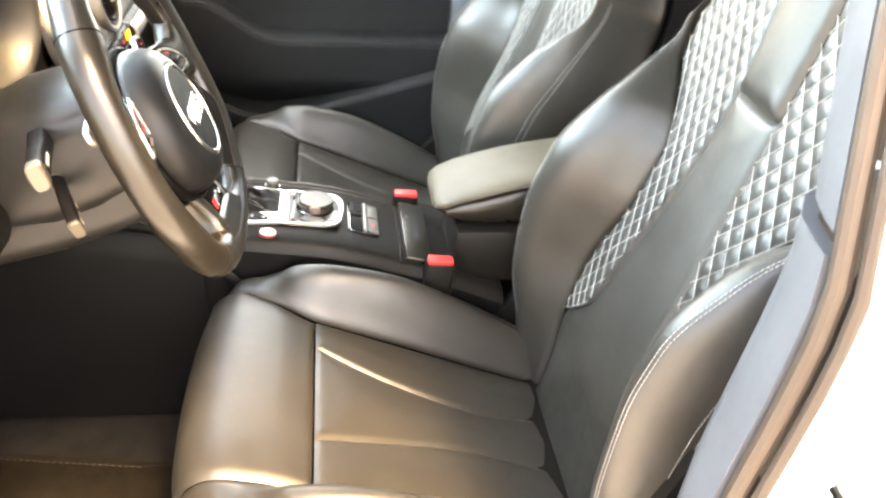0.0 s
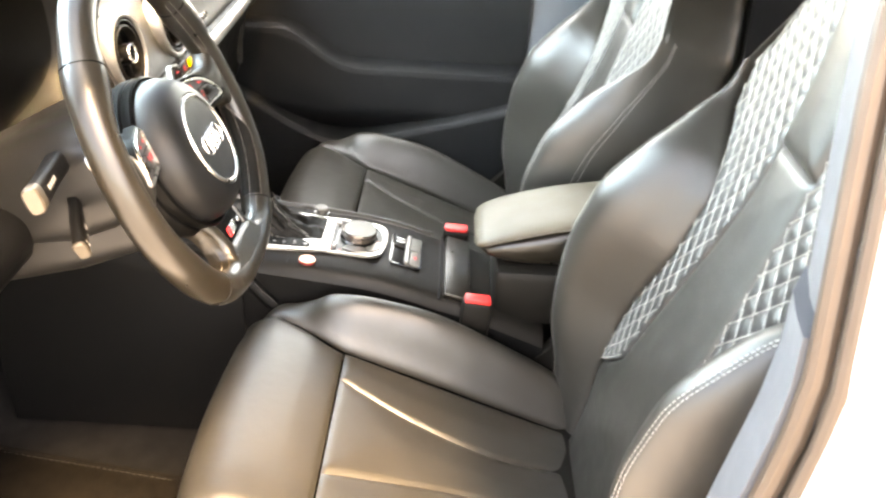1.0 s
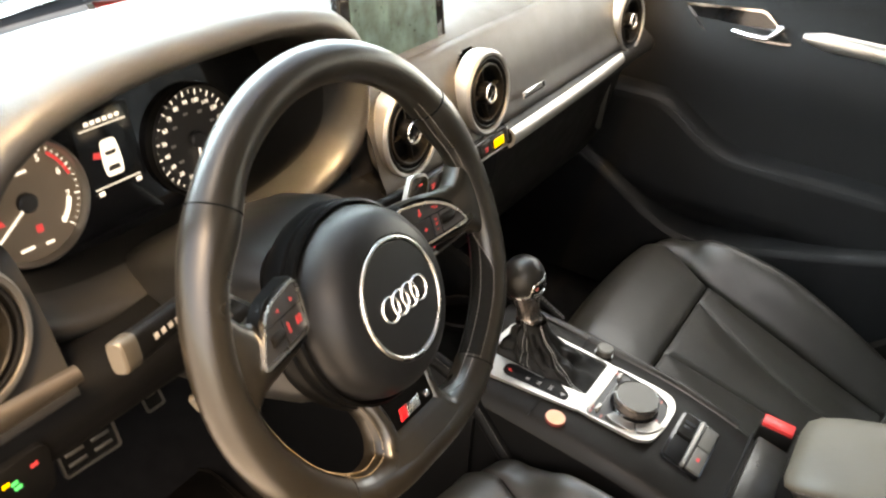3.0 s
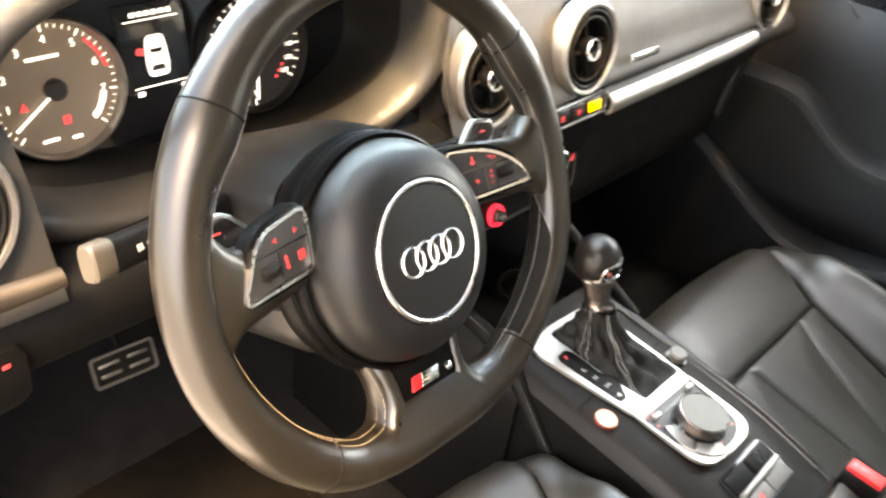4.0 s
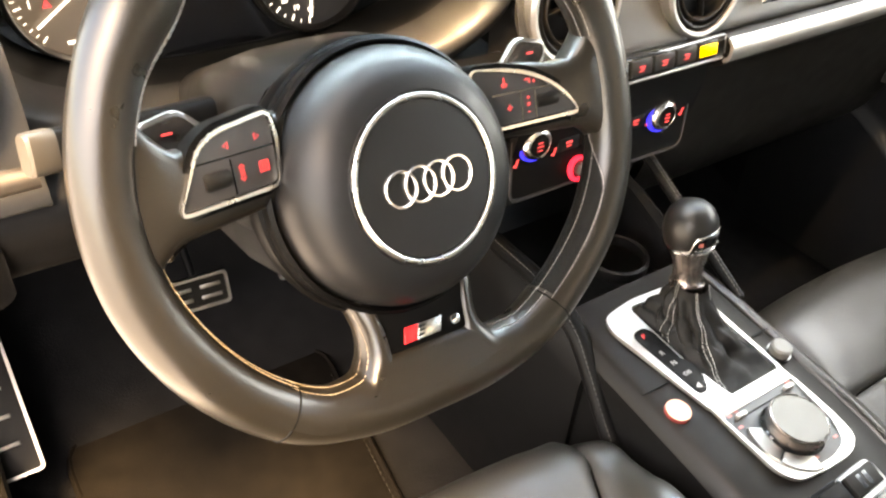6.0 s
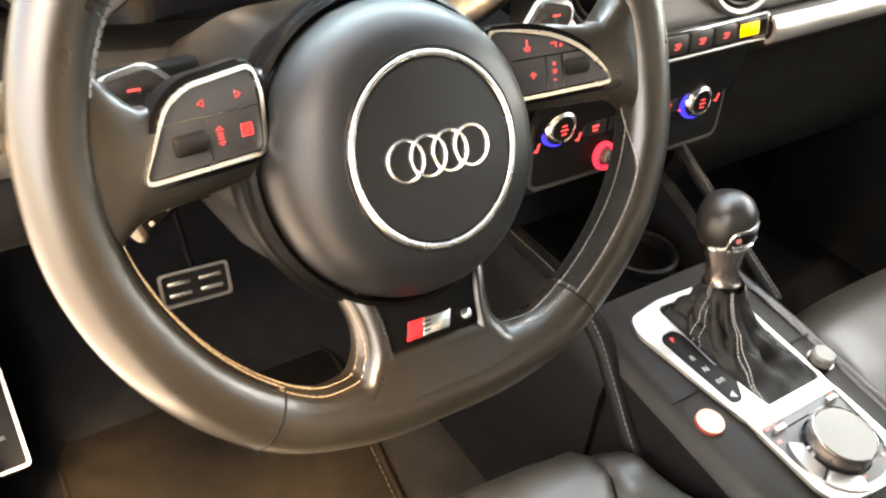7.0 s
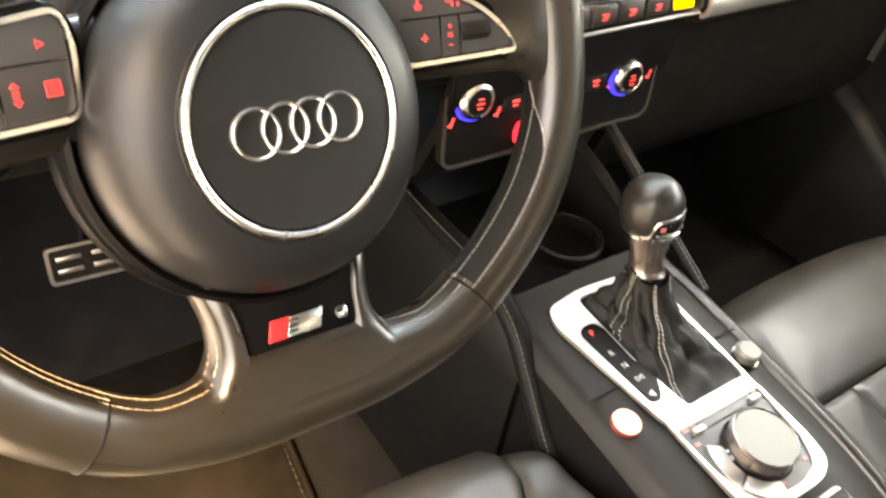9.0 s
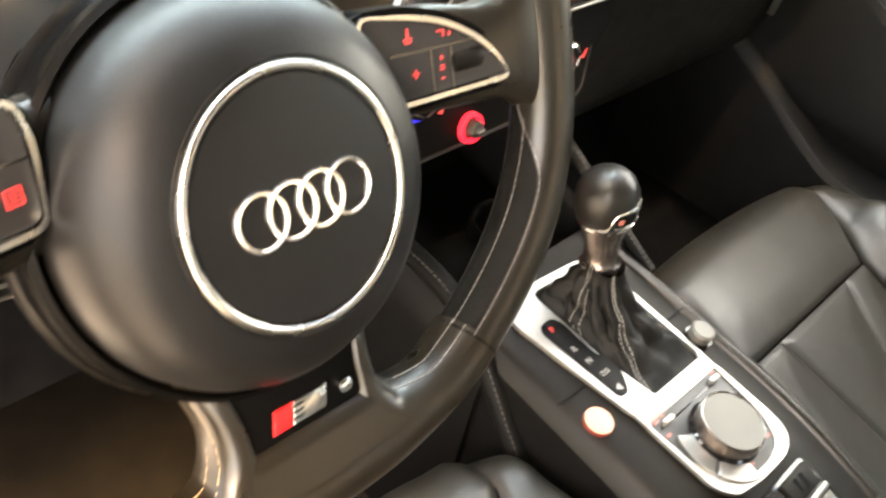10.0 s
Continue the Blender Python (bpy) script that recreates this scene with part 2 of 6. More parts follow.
def shell(points, thick, bm=None):
    """A sheet through rows of points, with a thickness away from its normal and closed borders."""
    b = bm or bmesh.new()
    P = np.array(points, float)
    du, dv = np.gradient(P, axis=0), np.gradient(P, axis=1)
    nrm = np.cross(du, dv)
    nrm /= np.maximum(np.linalg.norm(nrm, axis=2, keepdims=True), 1e-9)
    Q = P - nrm * thick
    nu, nv = P.shape[:2]
    A = [[b.verts.new(P[i, j]) for j in range(nv)] for i in range(nu)]
    B = [[b.verts.new(Q[i, j]) for j in range(nv)] for i in range(nu)]
    for i in range(nu - 1):
        for j in range(nv - 1):
            b.faces.new((A[i][j], A[i + 1][j], A[i + 1][j + 1], A[i][j + 1]))
            b.faces.new((B[i][j], B[i][j + 1], B[i + 1][j + 1], B[i + 1][j]))
    for i in range(nu - 1):
        b.faces.new((A[i][0], B[i][0], B[i + 1][0], A[i + 1][0]))
        b.faces.new((A[i][-1], A[i + 1][-1], B[i + 1][-1], B[i][-1]))
    for j in range(nv - 1):
        b.faces.new((A[0][j], A[0][j + 1], B[0][j + 1], B[0][j]))
        b.faces.new((A[-1][j], B[-1][j], B[-1][j + 1], A[-1][j + 1]))
    return b


def lathe(profile, seg=48, bm=None, m=None):
    """A body turned about the local z axis, from (radius, z) pairs."""
    b = bmesh.new()
    rows = []
    for r, z in profile:
        if r < 1e-6:
            rows.append([b.verts.new((0, 0, z))])
        else:
            rows.append([b.verts.new((r * math.cos(2 * math.pi * k / seg), r * math.sin(2 * math.pi * k / seg), z)) for k in range(seg)])
    for a, c in zip(rows, rows[1:]):
        for k in range(seg):
            q = [a[k % len(a)], a[(k + 1) % len(a)], c[(k + 1) % len(c)], c[k % len(c)]]
            q = list(dict.fromkeys(q))
            if len(q) > 2:
                b.faces.new(q)
    if m is not None:
        bmesh.ops.transform(b, matrix=m, verts=b.verts)
    if bm is None:
        return b
    merge(bm, b)
    return bm


def smooth_path(points, n, closed=False):
    """Catmull-Rom through the points, n steps in all."""
    P = [Vector(p) for p in points]
    k = len(P)
    out = []
    spans = k if closed else k - 1
    for i in range(n if closed else n + 1):
        t = i / n * spans
        j = min(int(t), spans - 1)
        f = t - j
        if closed:
            a, b, c, d = P[(j - 1) % k], P[j % k], P[(j + 1) % k], P[(j + 2) % k]
        else:
            a, b, c, d = P[max(j - 1, 0)], P[j], P[j + 1], P[min(j + 2, k - 1)]
        out.append(0.5 * ((2 * b) + (c - a) * f + (2 * a - 5 * b + 4 * c - d) * f * f + (3 * b - a - 3 * c + d) * f ** 3))
    return out


def tube(points, radius, seg=10, closed=False, bm=None, flat=1.0, up=(0, 0, 1)):
    """A round or flattened (flat) tube along the points; radius is one number or one for each point."""
    P = [Vector(p) for p in points]
    n = len(P)
    rows = []
    for i in range(n):
        a = P[(i - 1) % n] if closed or i > 0 else P[i]
        c = P[(i + 1) % n] if closed or i < n - 1 else P[i]
        t = (c - a).normalized()
        side = t.cross(Vector(up))
        if side.length < 1e-4:
            side = t.cross(Vector((0, 1, 0.01)))
        side.normalize()
        top = side.cross(t).normalized()
        r = radius[i] if isinstance(radius, (list, tuple)) else radius
        rows.append([P[i] + side * (r * math.cos(2 * math.pi * k / seg)) + top * (r * flat * math.sin(2 * math.pi * k / seg)) for k in range(seg)])
    return grid(rows, close_u=closed, close_v=True, bm=bm, cap=True)


def stitches(points, bm=None, pitch=0.0055, dash=0.0038, width=0.0005, lift=0.0004, normal=(0, 0, 1)):
    """Single thread stitches laid along a line of points."""
    b = bm or bmesh.new()
    P = [Vector(p) for p in points]
    acc, nxt = 0.0, 0.0
    for a, c in zip(P, P[1:]):
        L = (c - a).length
        if L < 1e-9:
            continue
        d = (c - a) / L
        nn = normal(a) if callable(normal) else Vector(normal)
        s = d.cross(nn)
        if s.length < 1e-6:
            continue
        s = s.normalized() * width
        u = s.cross(d).normalized() * width
        while nxt < acc + L:
            o = a + d * (nxt - acc) + nn * lift
            e = o + d * min(dash, L if L > dash else dash)
            v = [b.verts.new(q) for q in (o - s, o + s, e + s, e - s, o + u, e + u)]
            for f in ((0, 3, 5, 4), (1, 4, 5, 2), (0, 4, 1), (3, 2, 5), (0, 1, 2, 3)):
                b.faces.new([v[i] for i in f])
            nxt += pitch
        acc += L
    return b


def text(body, size, m, mat, parent, name="number"):
    cu = bpy.data.curves.new("lettering", "FONT")
    cu.body, cu.size, cu.align_x, cu.align_y, cu.extrude = body, size, "CENTER", "CENTER", 0.0002
    tmp = new("lettering", cu)
    bpy.context.view_layer.update()
    me = bpy.data.meshes.new_from_object(tmp.evaluated_get(bpy.context.evaluated_depsgraph_get()))
    bpy.data.objects.remove(tmp)
    bpy.data.curves.remove(cu)
    me.name = name
    me.transform(m)
    me.materials.clear()
    me.materials.append(mat)
    ob = new(name, me)
    ob.parent = parent
    return ob


def rounded(x0, y0, x1, y1, r, seg=5):
    out = []
    for cx, cy, a0 in ((x1 - r, y1 - r, 0), (x0 + r, y1 - r, 90), (x0 + r, y0 + r, 180), (x1 - r, y0 + r, 270)):
        for k in range(seg + 1):
            a = radians(a0 + 90 * k / seg)
            out.append((cx + r * math.cos(a), cy + r * math.sin(a)))
    return out


def round_poly(pts, r, seg=4):
    """A polygon with its corners rounded."""
    out = []
    n = len(pts)
    for i in range(n):
        p, a, b = Vector(pts[i]), Vector(pts[i - 1]), Vector(pts[(i + 1) % n])
        da, db = (a - p), (b - p)
        k = min(r, da.length * 0.45, db.length * 0.45)
        s, e = p + da.normalized() * k, p + db.normalized() * k
        for j in range(seg + 1):
            f = j / seg
            out.append(tuple((1 - f) ** 2 * s + 2 * f * (1 - f) * p + f * f * e))
    return out


def frame_ring(outer, inner, z0, z1, bm=None):
    """A flat frame between two outlines of the same count."""
    rows = [[(x, y, z0) for x, y in outer], [(x, y, z1) for x, y in outer], [(x, y, z1) for x, y in inner], [(x, y, z0) for x, y in inner]]
    return grid(rows, close_u=True, close_v=True, bm=bm)


def inset(pts, d):
    """An outline moved inwards (counter-clockwise outlines)."""
    n, out = len(pts), []
    area = sum(pts[i - 1][0] * pts[i][1] - pts[i][0] * pts[i - 1][1] for i in range(n))
    sgn = 1 if area > 0 else -1
    for i in range(n):
        a, p, b = Vector(pts[i - 1]), Vector(pts[i]), Vector(pts[(i + 1) % n])
        t = (b - a).normalized()
        out.append((p.x - t.y * d * sgn, p.y + t.x * d * sgn))
    return out


def smoothstep(a, b, x):
    t = min(1.0, max(0.0, (x - a) / (b - a)))
    return t * t * (3 - 2 * t)


def lerp_table(table, x):
    """Smooth monotone interpolation in a table of (x, value)."""
    n = len(table)
    if x <= table[0][0]:
        return table[0][1]
    if x >= table[-1][0]:
        return table[-1][1]
    d = [(table[i + 1][1] - table[i][1]) / (table[i + 1][0] - table[i][0]) for i in range(n - 1)]
    i = max(j for j in range(n - 1) if table[j][0] <= x)

    def slope(j):
        if j == 0 or j == n - 1:
            return d[0] if j == 0 else d[-1]
        return 0.0 if d[j - 1] * d[j] <= 0 else 2 * d[j - 1] * d[j] / (d[j - 1] + d[j])
    h = table[i + 1][0] - table[i][0]
    t = (x - table[i][0]) / h
    return ((1 + 2 * t) * (1 - t) ** 2 * table[i][1] + t * (1 - t) ** 2 * h * slope(i)
            + t * t * (3 - 2 * t) * table[i + 1][1] + t * t * (t - 1) * h * slope(i + 1))


def marks(name, items, z, mat, parent, m=None, thick=0.0005):
    """Small flat marks, each a part of its own: (x, y, width, height)."""
    for x, y, w, h in items:
        part(name, box((w, h, thick), (x, y, z), m=m), mat, parent)


# ---- the setting: ground, car body ----
b = bmesh.new()
bmesh.ops.create_grid(b, x_segments=1, y_segments=1, size=300)
structure("ground", b, GROUND_MAT, "pale smooth floor under and around the car", "floor")

rows = []
for y, z in ((-1.7, 0.30), (-1.2, 0.28), (-0.6, 0.27), (0.1, 0.27), (0.45, 0.27), (0.60, 0.33), (0.74, 0.48), (0.80, 0.72), (0.80, 0.95)):
    rows.append([(x, y, z) for x in np.linspace(-0.72, 0.78, 12)])
structure("floor", shell(rows, -0.02), CARPET, "dark carpeted car floor rising to the bulkhead", "car floor")

# roof
rows = []
for x in np.linspace(-0.66, 0.66, 13):
    rows.append([(x, y, z - 0.05 * (x / 0.66) ** 2) for y, z in ((0.02, 1.375), (-0.3, 1.41), (-0.8, 1.41), (-1.3, 1.37), (-1.55, 1.32))])
structure("ceiling", shell(rows, 0.03), HEADLINER, "dark cloth roof lining", "roof lining")

# windscreen with a dark printed band along its foot
for nm, mat, f0, f1 in (("window_1", GLASS, 0.20, 1.0), ("windscreen_band", GLOSS, 0.0, 0.20)):
    rows = []
    for f in np.linspace(f0, f1, 6):
        rows.append([(x, 0.62 - 0.60 * f - 0.10 * (x / 0.68) ** 2, 1.000 + 0.375 * f) for x in np.linspace(-0.68, 0.68, 11)])
    ob = structure(nm, shell(rows, 0.005), mat, "sloping windscreen glass" if nm == "window_1" else "black printed band along the windscreen foot", "windscreen")
    if mat is GLASS:
        ob.visible_shadow = False

# windscreen pillars, rear pillars, window rails
for sx in (-1, 1):
    pts = smooth_path([(sx * 0.70, 0.60, 0.98), (sx * 0.70, 0.30, 1.17), (sx * 0.67, 0.02, 1.34), (sx * 0.66, -0.3, 1.375), (sx * 0.66, -0.9, 1.375), (sx * 0.67, -1.4, 1.32), (sx * 0.70, -1.8, 1.05)], 40)
    structure("trim_roof_rail", tube(pts, 0.035, 10), HEADLINER, "dark lined roof rail and windscreen pillar", "pillar trim")

# the far side: door surround, rear door, window glass
rows = []
for y in np.linspace(-1.8, 0.80, 14):
    rows.append([(0.80, y, 0.20), (0.81, y, 0.60), (0.80, y, 0.93)])
structure("wall_far_side", shell(rows, -0.03), DOOR_PLASTIC, "dark inner skin of the car body", "body side")
rows = [[(0.80 - 0.14 * f, y, 0.95 + 0.42 * f) for f in (0, 0.5, 1.0)] for y in (0.45, -0.44)]
g = structure("window_2", shell(rows, 0.004), GLASS, "clear side window of the passenger door", "car window")
g.visible_shadow = False
rows = [[(0.80 - 0.14 * f, y, 0.95 + 0.42 * f) for f in (0, 0.5, 1.0)] for y in (-0.56, -1.35)]
g = structure("window_3", shell(rows, 0.004), GLASS, "clear rear side window", "car window")
g.visible_shadow = False
rows = []
for z in np.linspace(0.35, 1.37, 10):
    k = max(0.0, (z - 0.95) / 0.42) * 0.14
    rows.append([(0.80 - k, -0.40, z), (0.755 - k, -0.425, z), (0.74 - k, -0.49, z), (0.755 - k, -0.57, z), (0.80 - k, -0.60, z)])
structure("pillar_far", shell(rows, 0.01), PILLAR, "grey plastic cover of the far door pillar", "pillar trim")

NEAR_KICK = 0.34
rows = [[(0.748, y, z) for y in np.linspace(0.22, 0.80, 6)] for z in np.linspace(0.27, 0.97, 6)]
structure("wall_foot_well", shell(rows, 0.01), CARPET, "dark carpeted side of the passenger foot well", "foot well")
rows = [[(-0.728, y, z) for y in np.linspace(NEAR_KICK, 0.82, 6)] for z in np.linspace(0.27, 1.0, 6)]
structure("wall_foot_well", shell(rows, 0.02), CARPET, "dark carpeted side of the driver foot well", "foot well")

# unseen cream wall added behind the car to bounce warm light into it
for nm, c, sz in (("bounce_wall", (0.5, -6.5, 1.6), (13.0, 0.2, 3.2)),):
    structure(nm, box(sz, c, 0.01), WALL_PAINT, "unseen plain cream wall added to bounce warm light", "wall")

# near door pillar: grey cover, rubber seals, white painted jamb
EDGE = ((0.38, -0.440), (0.68, -0.452), (0.95, -0.480), (1.14, -0.478), (1.36, -0.50))


def pillar_rows(section, z0, z1, n, off=0.0):
    out = []
    for z in np.linspace(z0, z1, n):
        e = lerp_table(EDGE, z)
        k = max(0.0, (z - 0.95) / 0.42) * 0.10
        out.append([(x + k, e + dy + off, z) for x, dy in section])
    return out


structure("pillar_near", shell(pillar_rows(((-0.600, -0.16), (-0.625, -0.09), (-0.650, -0.050), (-0.680, -0.032), (-0.710, -0.022), (-0.730, -0.018)), 0.99, 1.36, 12), 0.01),
          PILLAR, "grey plastic upper cover of the near door pillar", "pillar trim")
structure("pillar_near_lower", shell(pillar_rows(((-0.600, -0.153), (-0.625, -0.084), (-0.650, -0.044), (-0.680, -0.026), (-0.712, -0.018), (-0.732, -0.015)), 0.36, 0.975, 16), 0.012),
          PILLAR, "grey plastic lower cover of the near door pillar", "pillar trim")
for dx, dy, r, lab in ((-0.740, -0.012, 0.0085, "brown-grey rubber door seal"), (-0.757, -0.022, 0.0075, "outer rubber door seal lip")):
    structure("trim_door_seal", tube([p[0] for p in pillar_rows(((dx, dy),), 0.33, 1.36, 24)], r, 10, up=(0, 1, 0)), RUBBER, lab, "door seal")
structure("door_jamb", shell(pillar_rows(((-0.752, -0.026), (-0.770, -0.034), (-0.800, -0.046), (-0.825, -0.075), (-0.835, -0.12), (-0.838, -0.9), (-0.838, -1.3)), 0.20, 1.37, 22), 0.01),
          PAINT, "white painted door jamb and rear door", "body side")
structure("sill", box((0.16, 1.35, 0.12), (-0.76, 0.12, 0.31), 0.02), PAINT, "white painted door sill", "sill")
structure("sill_trim", box((0.10, 1.3, 0.03), (-0.685, 0.12, 0.385), 0.01), HARD, "black plastic sill cover", "sill trim")

striker = thing("door_striker", "bare metal door striker bolted to the white jamb", "door striker")
part("base_plate", box((0.004, 0.030, 0.050), (-0.812, -0.505, 0.825), 0.0015), SATIN, striker)
part("loop", tube(smooth_path([(-0.812, -0.49, 0.835), (-0.845, -0.49, 0.835), (-0.845, -0.515, 0.835), (-0.812, -0.515, 0.835)], 16), 0.005, 8), CHROME, striker)

# rear bench and tail that close the cabin
rows = []
for x in np.linspace(-0.66, 0.72, 14):
    rows.append([(x, y, z) for y, z in ((-0.98, 0.30), (-0.97, 0.50), (-1.05, 0.55), (-1.35, 0.50), (-1.42, 0.60), (-1.55, 0.98), (-1.62, 1.02), (-1.95, 1.02))])
structure("rear_bench", shell(rows, 0.05), LEATHER, "dark leather rear bench behind the front seats", "rear seat")


# ---- seats ----
def table_path(ctrl):
    pts = smooth_path([(0, y, z) for y, z in ctrl], 20 * (len(ctrl) - 1))

    def at(s):
        f = min(max(s * 20, 0), len(pts) - 1.001)
        i = int(f)
        return pts[i].lerp(pts[i + 1], f - i)
    return at


def surface_panel(fn, a0, a1, b0, b1, na, nb, groove=0.006, width=0.012, puff=0.0, relief=None, open_edges=()):
    """A padded panel on fn(a, b), whose borders sink into the seams. a0 and a1 may depend on b."""
    def lim(v, bb):
        return v(bb) if callable(v) else v
    P = np.zeros((nb, na, 3))
    A = np.zeros((nb, na))
    Bv = np.linspace(b0, b1, nb)
    for i, bb in enumerate(Bv):
        for j in range(na):
            A[i, j] = lim(a0, bb) + (lim(a1, bb) - lim(a0, bb)) * j / (na - 1)
            P[i, j] = fn(A[i, j], bb)
    du, dv = np.gradient(P, axis=0), np.gradient(P, axis=1)
    n = np.cross(dv, du)
    n /= np.maximum(np.linalg.norm(n, axis=2, keepdims=True), 1e-9)
    ref = np.array((0, 0.35, 1.0))
    flip = np.sign((n @ ref).mean())
    n *= flip if flip else 1
    la = np.concatenate((np.zeros((nb, 1)), np.cumsum(np.linalg.norm(np.diff(P, axis=1), axis=2), axis=1)), axis=1)
    lb = np.concatenate((np.zeros((1, na)), np.cumsum(np.linalg.norm(np.diff(P, axis=0), axis=2), axis=0)), axis=0)
    big = np.full((nb, na), 1.0)
    d = np.minimum.reduce([big if "a0" in open_edges else la, big if "a1" in open_edges else la[:, -1:] - la,
                           big if "b0" in open_edges else lb, big if "b1" in open_edges else lb[-1:] - lb])
    off = -groove * np.exp(-(d / (width * 0.45)) ** 1.3) + puff * np.minimum(1, d / 0.05) ** 0.7
    if relief is not None:
        off = off + relief(A, np.repeat(lb[:, :1], na, axis=1)) * np.minimum(1.0, d / 0.006)
    return P + n * off[:, :, None], n


CUSH = table_path(((0.010, 0.30), (0.034, 0.39), (0.041, 0.47), (0.029, 0.530), (-0.006, 0.553), (-0.058, 0.545), (-0.119, 0.522), (-0.25, 0.470), (-0.40, 0.410), (-0.52, 0.365)))
CUSH_BOL = ((0, 0.0), (4.2, 0.0), (5, 0.020), (5.7, 0.050), (6.4, 0.075), (7, 0.087), (8, 0.070), (9, 0.03))
BACK = table_path(((-0.450, 0.34), (-0.480, 0.45), (-0.496, 0.537), (-0.527, 0.64), (-0.564, 0.74), (-0.599, 0.84), (-0.625, 0.93), (-0.643, 1.01), (-0.656, 1.09), (-0.670, 1.16)))
BACK_BOL = ((0.34, 0.010), (0.45, 0.042), (0.537, 0.076), (0.64, 0.103), (0.69, 0.112), (0.74, 0.113), (0.82, 0.084), (0.88, 0.046), (0.94, 0.012), (1.2, 0.0))
BACK_IN = ((0.34, 0.150), (0.53, 0.158), (0.60, 0.162), (0.66, 0.153), (0.74, 0.136), (0.80, 0.138), (0.84, 0.152), (0.88, 0.192), (0.92, 0.226), (0.96, 0.230), (1.0, 0.205), (1.06, 0.160), (1.2, 0.115))
BACK_OUT = ((0.34, 0.240), (0.45, 0.256), (0.80, 0.260), (0.88, 0.248), (0.92, 0.240), (0.96, 0.236), (1.0, 0.212), (1.06, 0.168), (1.2, 0.122))
SPINE = ((0.34, 0.150), (0.535, 0.154), (0.556, 0.128), (0.60, 0.090), (0.66, 0.080), (0.74, 0.068), (0.82, 0.056), (0.93, 0.049), (1.0, 0.052), (1.2, 0.070))
FWD = Vector((0, 0.951, 0.309))


def cushion_base(x, s):
    p = CUSH(s)
    bulge = 0.010 * (1 - min(1.0, (x / 0.17) ** 2)) * smoothstep(5.5, 3.0, s)
    k = 1 - 0.05 * smoothstep(3.5, 0.5, s)
    dish = -0.006 * (1 - min(1.0, (x / 0.16) ** 2)) * smoothstep(5.5, 7, s)
    return (x * k, p.y + bulge, p.z + dish)


def cushion_seam(s, sign=1):
    return 0.158 + (0.040 if sign > 0 else 0.0) * min(1.0, max(0.0, (6.0 - s) / 1.8))


def cushion_bolster(sign):
    def fn(k, s):
        a = lerp_table(CUSH_BOL, s)
        x0 = cushion_seam(s, sign)
        xc = 0.208 + 0.45 * (x0 - 0.158)
        prof = ((x0, 0.0), (x0 + 0.29 * (xc - x0), 0.28 * a), (x0 + 0.65 * (xc - x0), 0.78 * a), (xc, 1.0 * a), (0.5 * (xc + 0.244), 0.96 * a - 0.004), (0.242, 0.68 * a - 0.020), (0.253, 0.30 * a - 0.055), (0.258, -0.10), (0.256, -0.17), (0.250, -0.24))
        q = k * (len(prof) - 1)
        i = min(int(q), len(prof) - 2)
        f = q - i
        pr = [Vector((*prof[max(0, min(len(prof) - 1, i + d))], 0)) for d in (-1, 0, 1, 2)]
        v = 0.5 * ((2 * pr[1]) + (pr[2] - pr[0]) * f + (2 * pr[0] - 5 * pr[1] + 4 * pr[2] - pr[3]) * f * f + (3 * pr[1] - pr[0] - 3 * pr[2] + pr[3]) * f ** 3)
        p = CUSH(s)
        kk = 1 - 0.05 * smoothstep(3.5, 0.5, s)
        back = -0.025 * smoothstep(0.158, 0.255, v.x) * smoothstep(6.0, 3.0, s)
        return (sign * v.x * kk, p.y + back, max(p.z + v.y, 0.30))
    return fn


def back_base(x, s):
    p = BACK(s)
    o = FWD * (0.010 * (1 - (min(abs(x), 0.2) / 0.2) ** 2) * smoothstep(0.4, 0.55, p.z))
    return (x, p.y + o.y, p.z + o.z)


def back_bolster(sign):
    def fn(k, s):
        p = BACK(s)
        a = lerp_table(BACK_BOL, p.z)
        xi, xo = lerp_table(BACK_IN, p.z), lerp_table(BACK_OUT, p.z)
        w = xo - xi
        prof = ((xi, 0.0), (xi + 0.18 * w, 0.30 * a), (xi + 0.40 * w, 0.80 * a), (xi + 0.62 * w, 1.0 * a), (xi + 0.80 * w, 0.93 * a - 0.004), (xi + 0.93 * w, 0.62 * a - 0.018), (xo, 0.18 * a - 0.040), (xo, -0.075), (xo - 0.006, -0.115), (xo - 0.03, -0.135))
        q = k * (len(prof) - 1)
        i = min(int(q), len(prof) - 2)
        f = q - i
        pr = [Vector((*prof[max(0, min(len(prof) - 1, i + d))], 0)) for d in (-1, 0, 1, 2)]
        v = 0.5 * ((2 * pr[1]) + (pr[2] - pr[0]) * f + (2 * pr[0] - 5 * pr[1] + 4 * pr[2] - pr[3]) * f * f + (3 * pr[1] - pr[0] - 3 * pr[2] + pr[3]) * f ** 3)
        o = FWD * v.y
        return (sign * v.x, p.y + o.y, p.z + o.z)
    return fn


QW, QL = 0.0262, 0.036


def quilt_relief(A, L):
    p, q = A / QW + L / QL, A / QW - L / QL
    return 0.0021 * (np.abs(np.sin(np.pi * p)) * np.abs(np.sin(np.pi * q))) ** 0.8


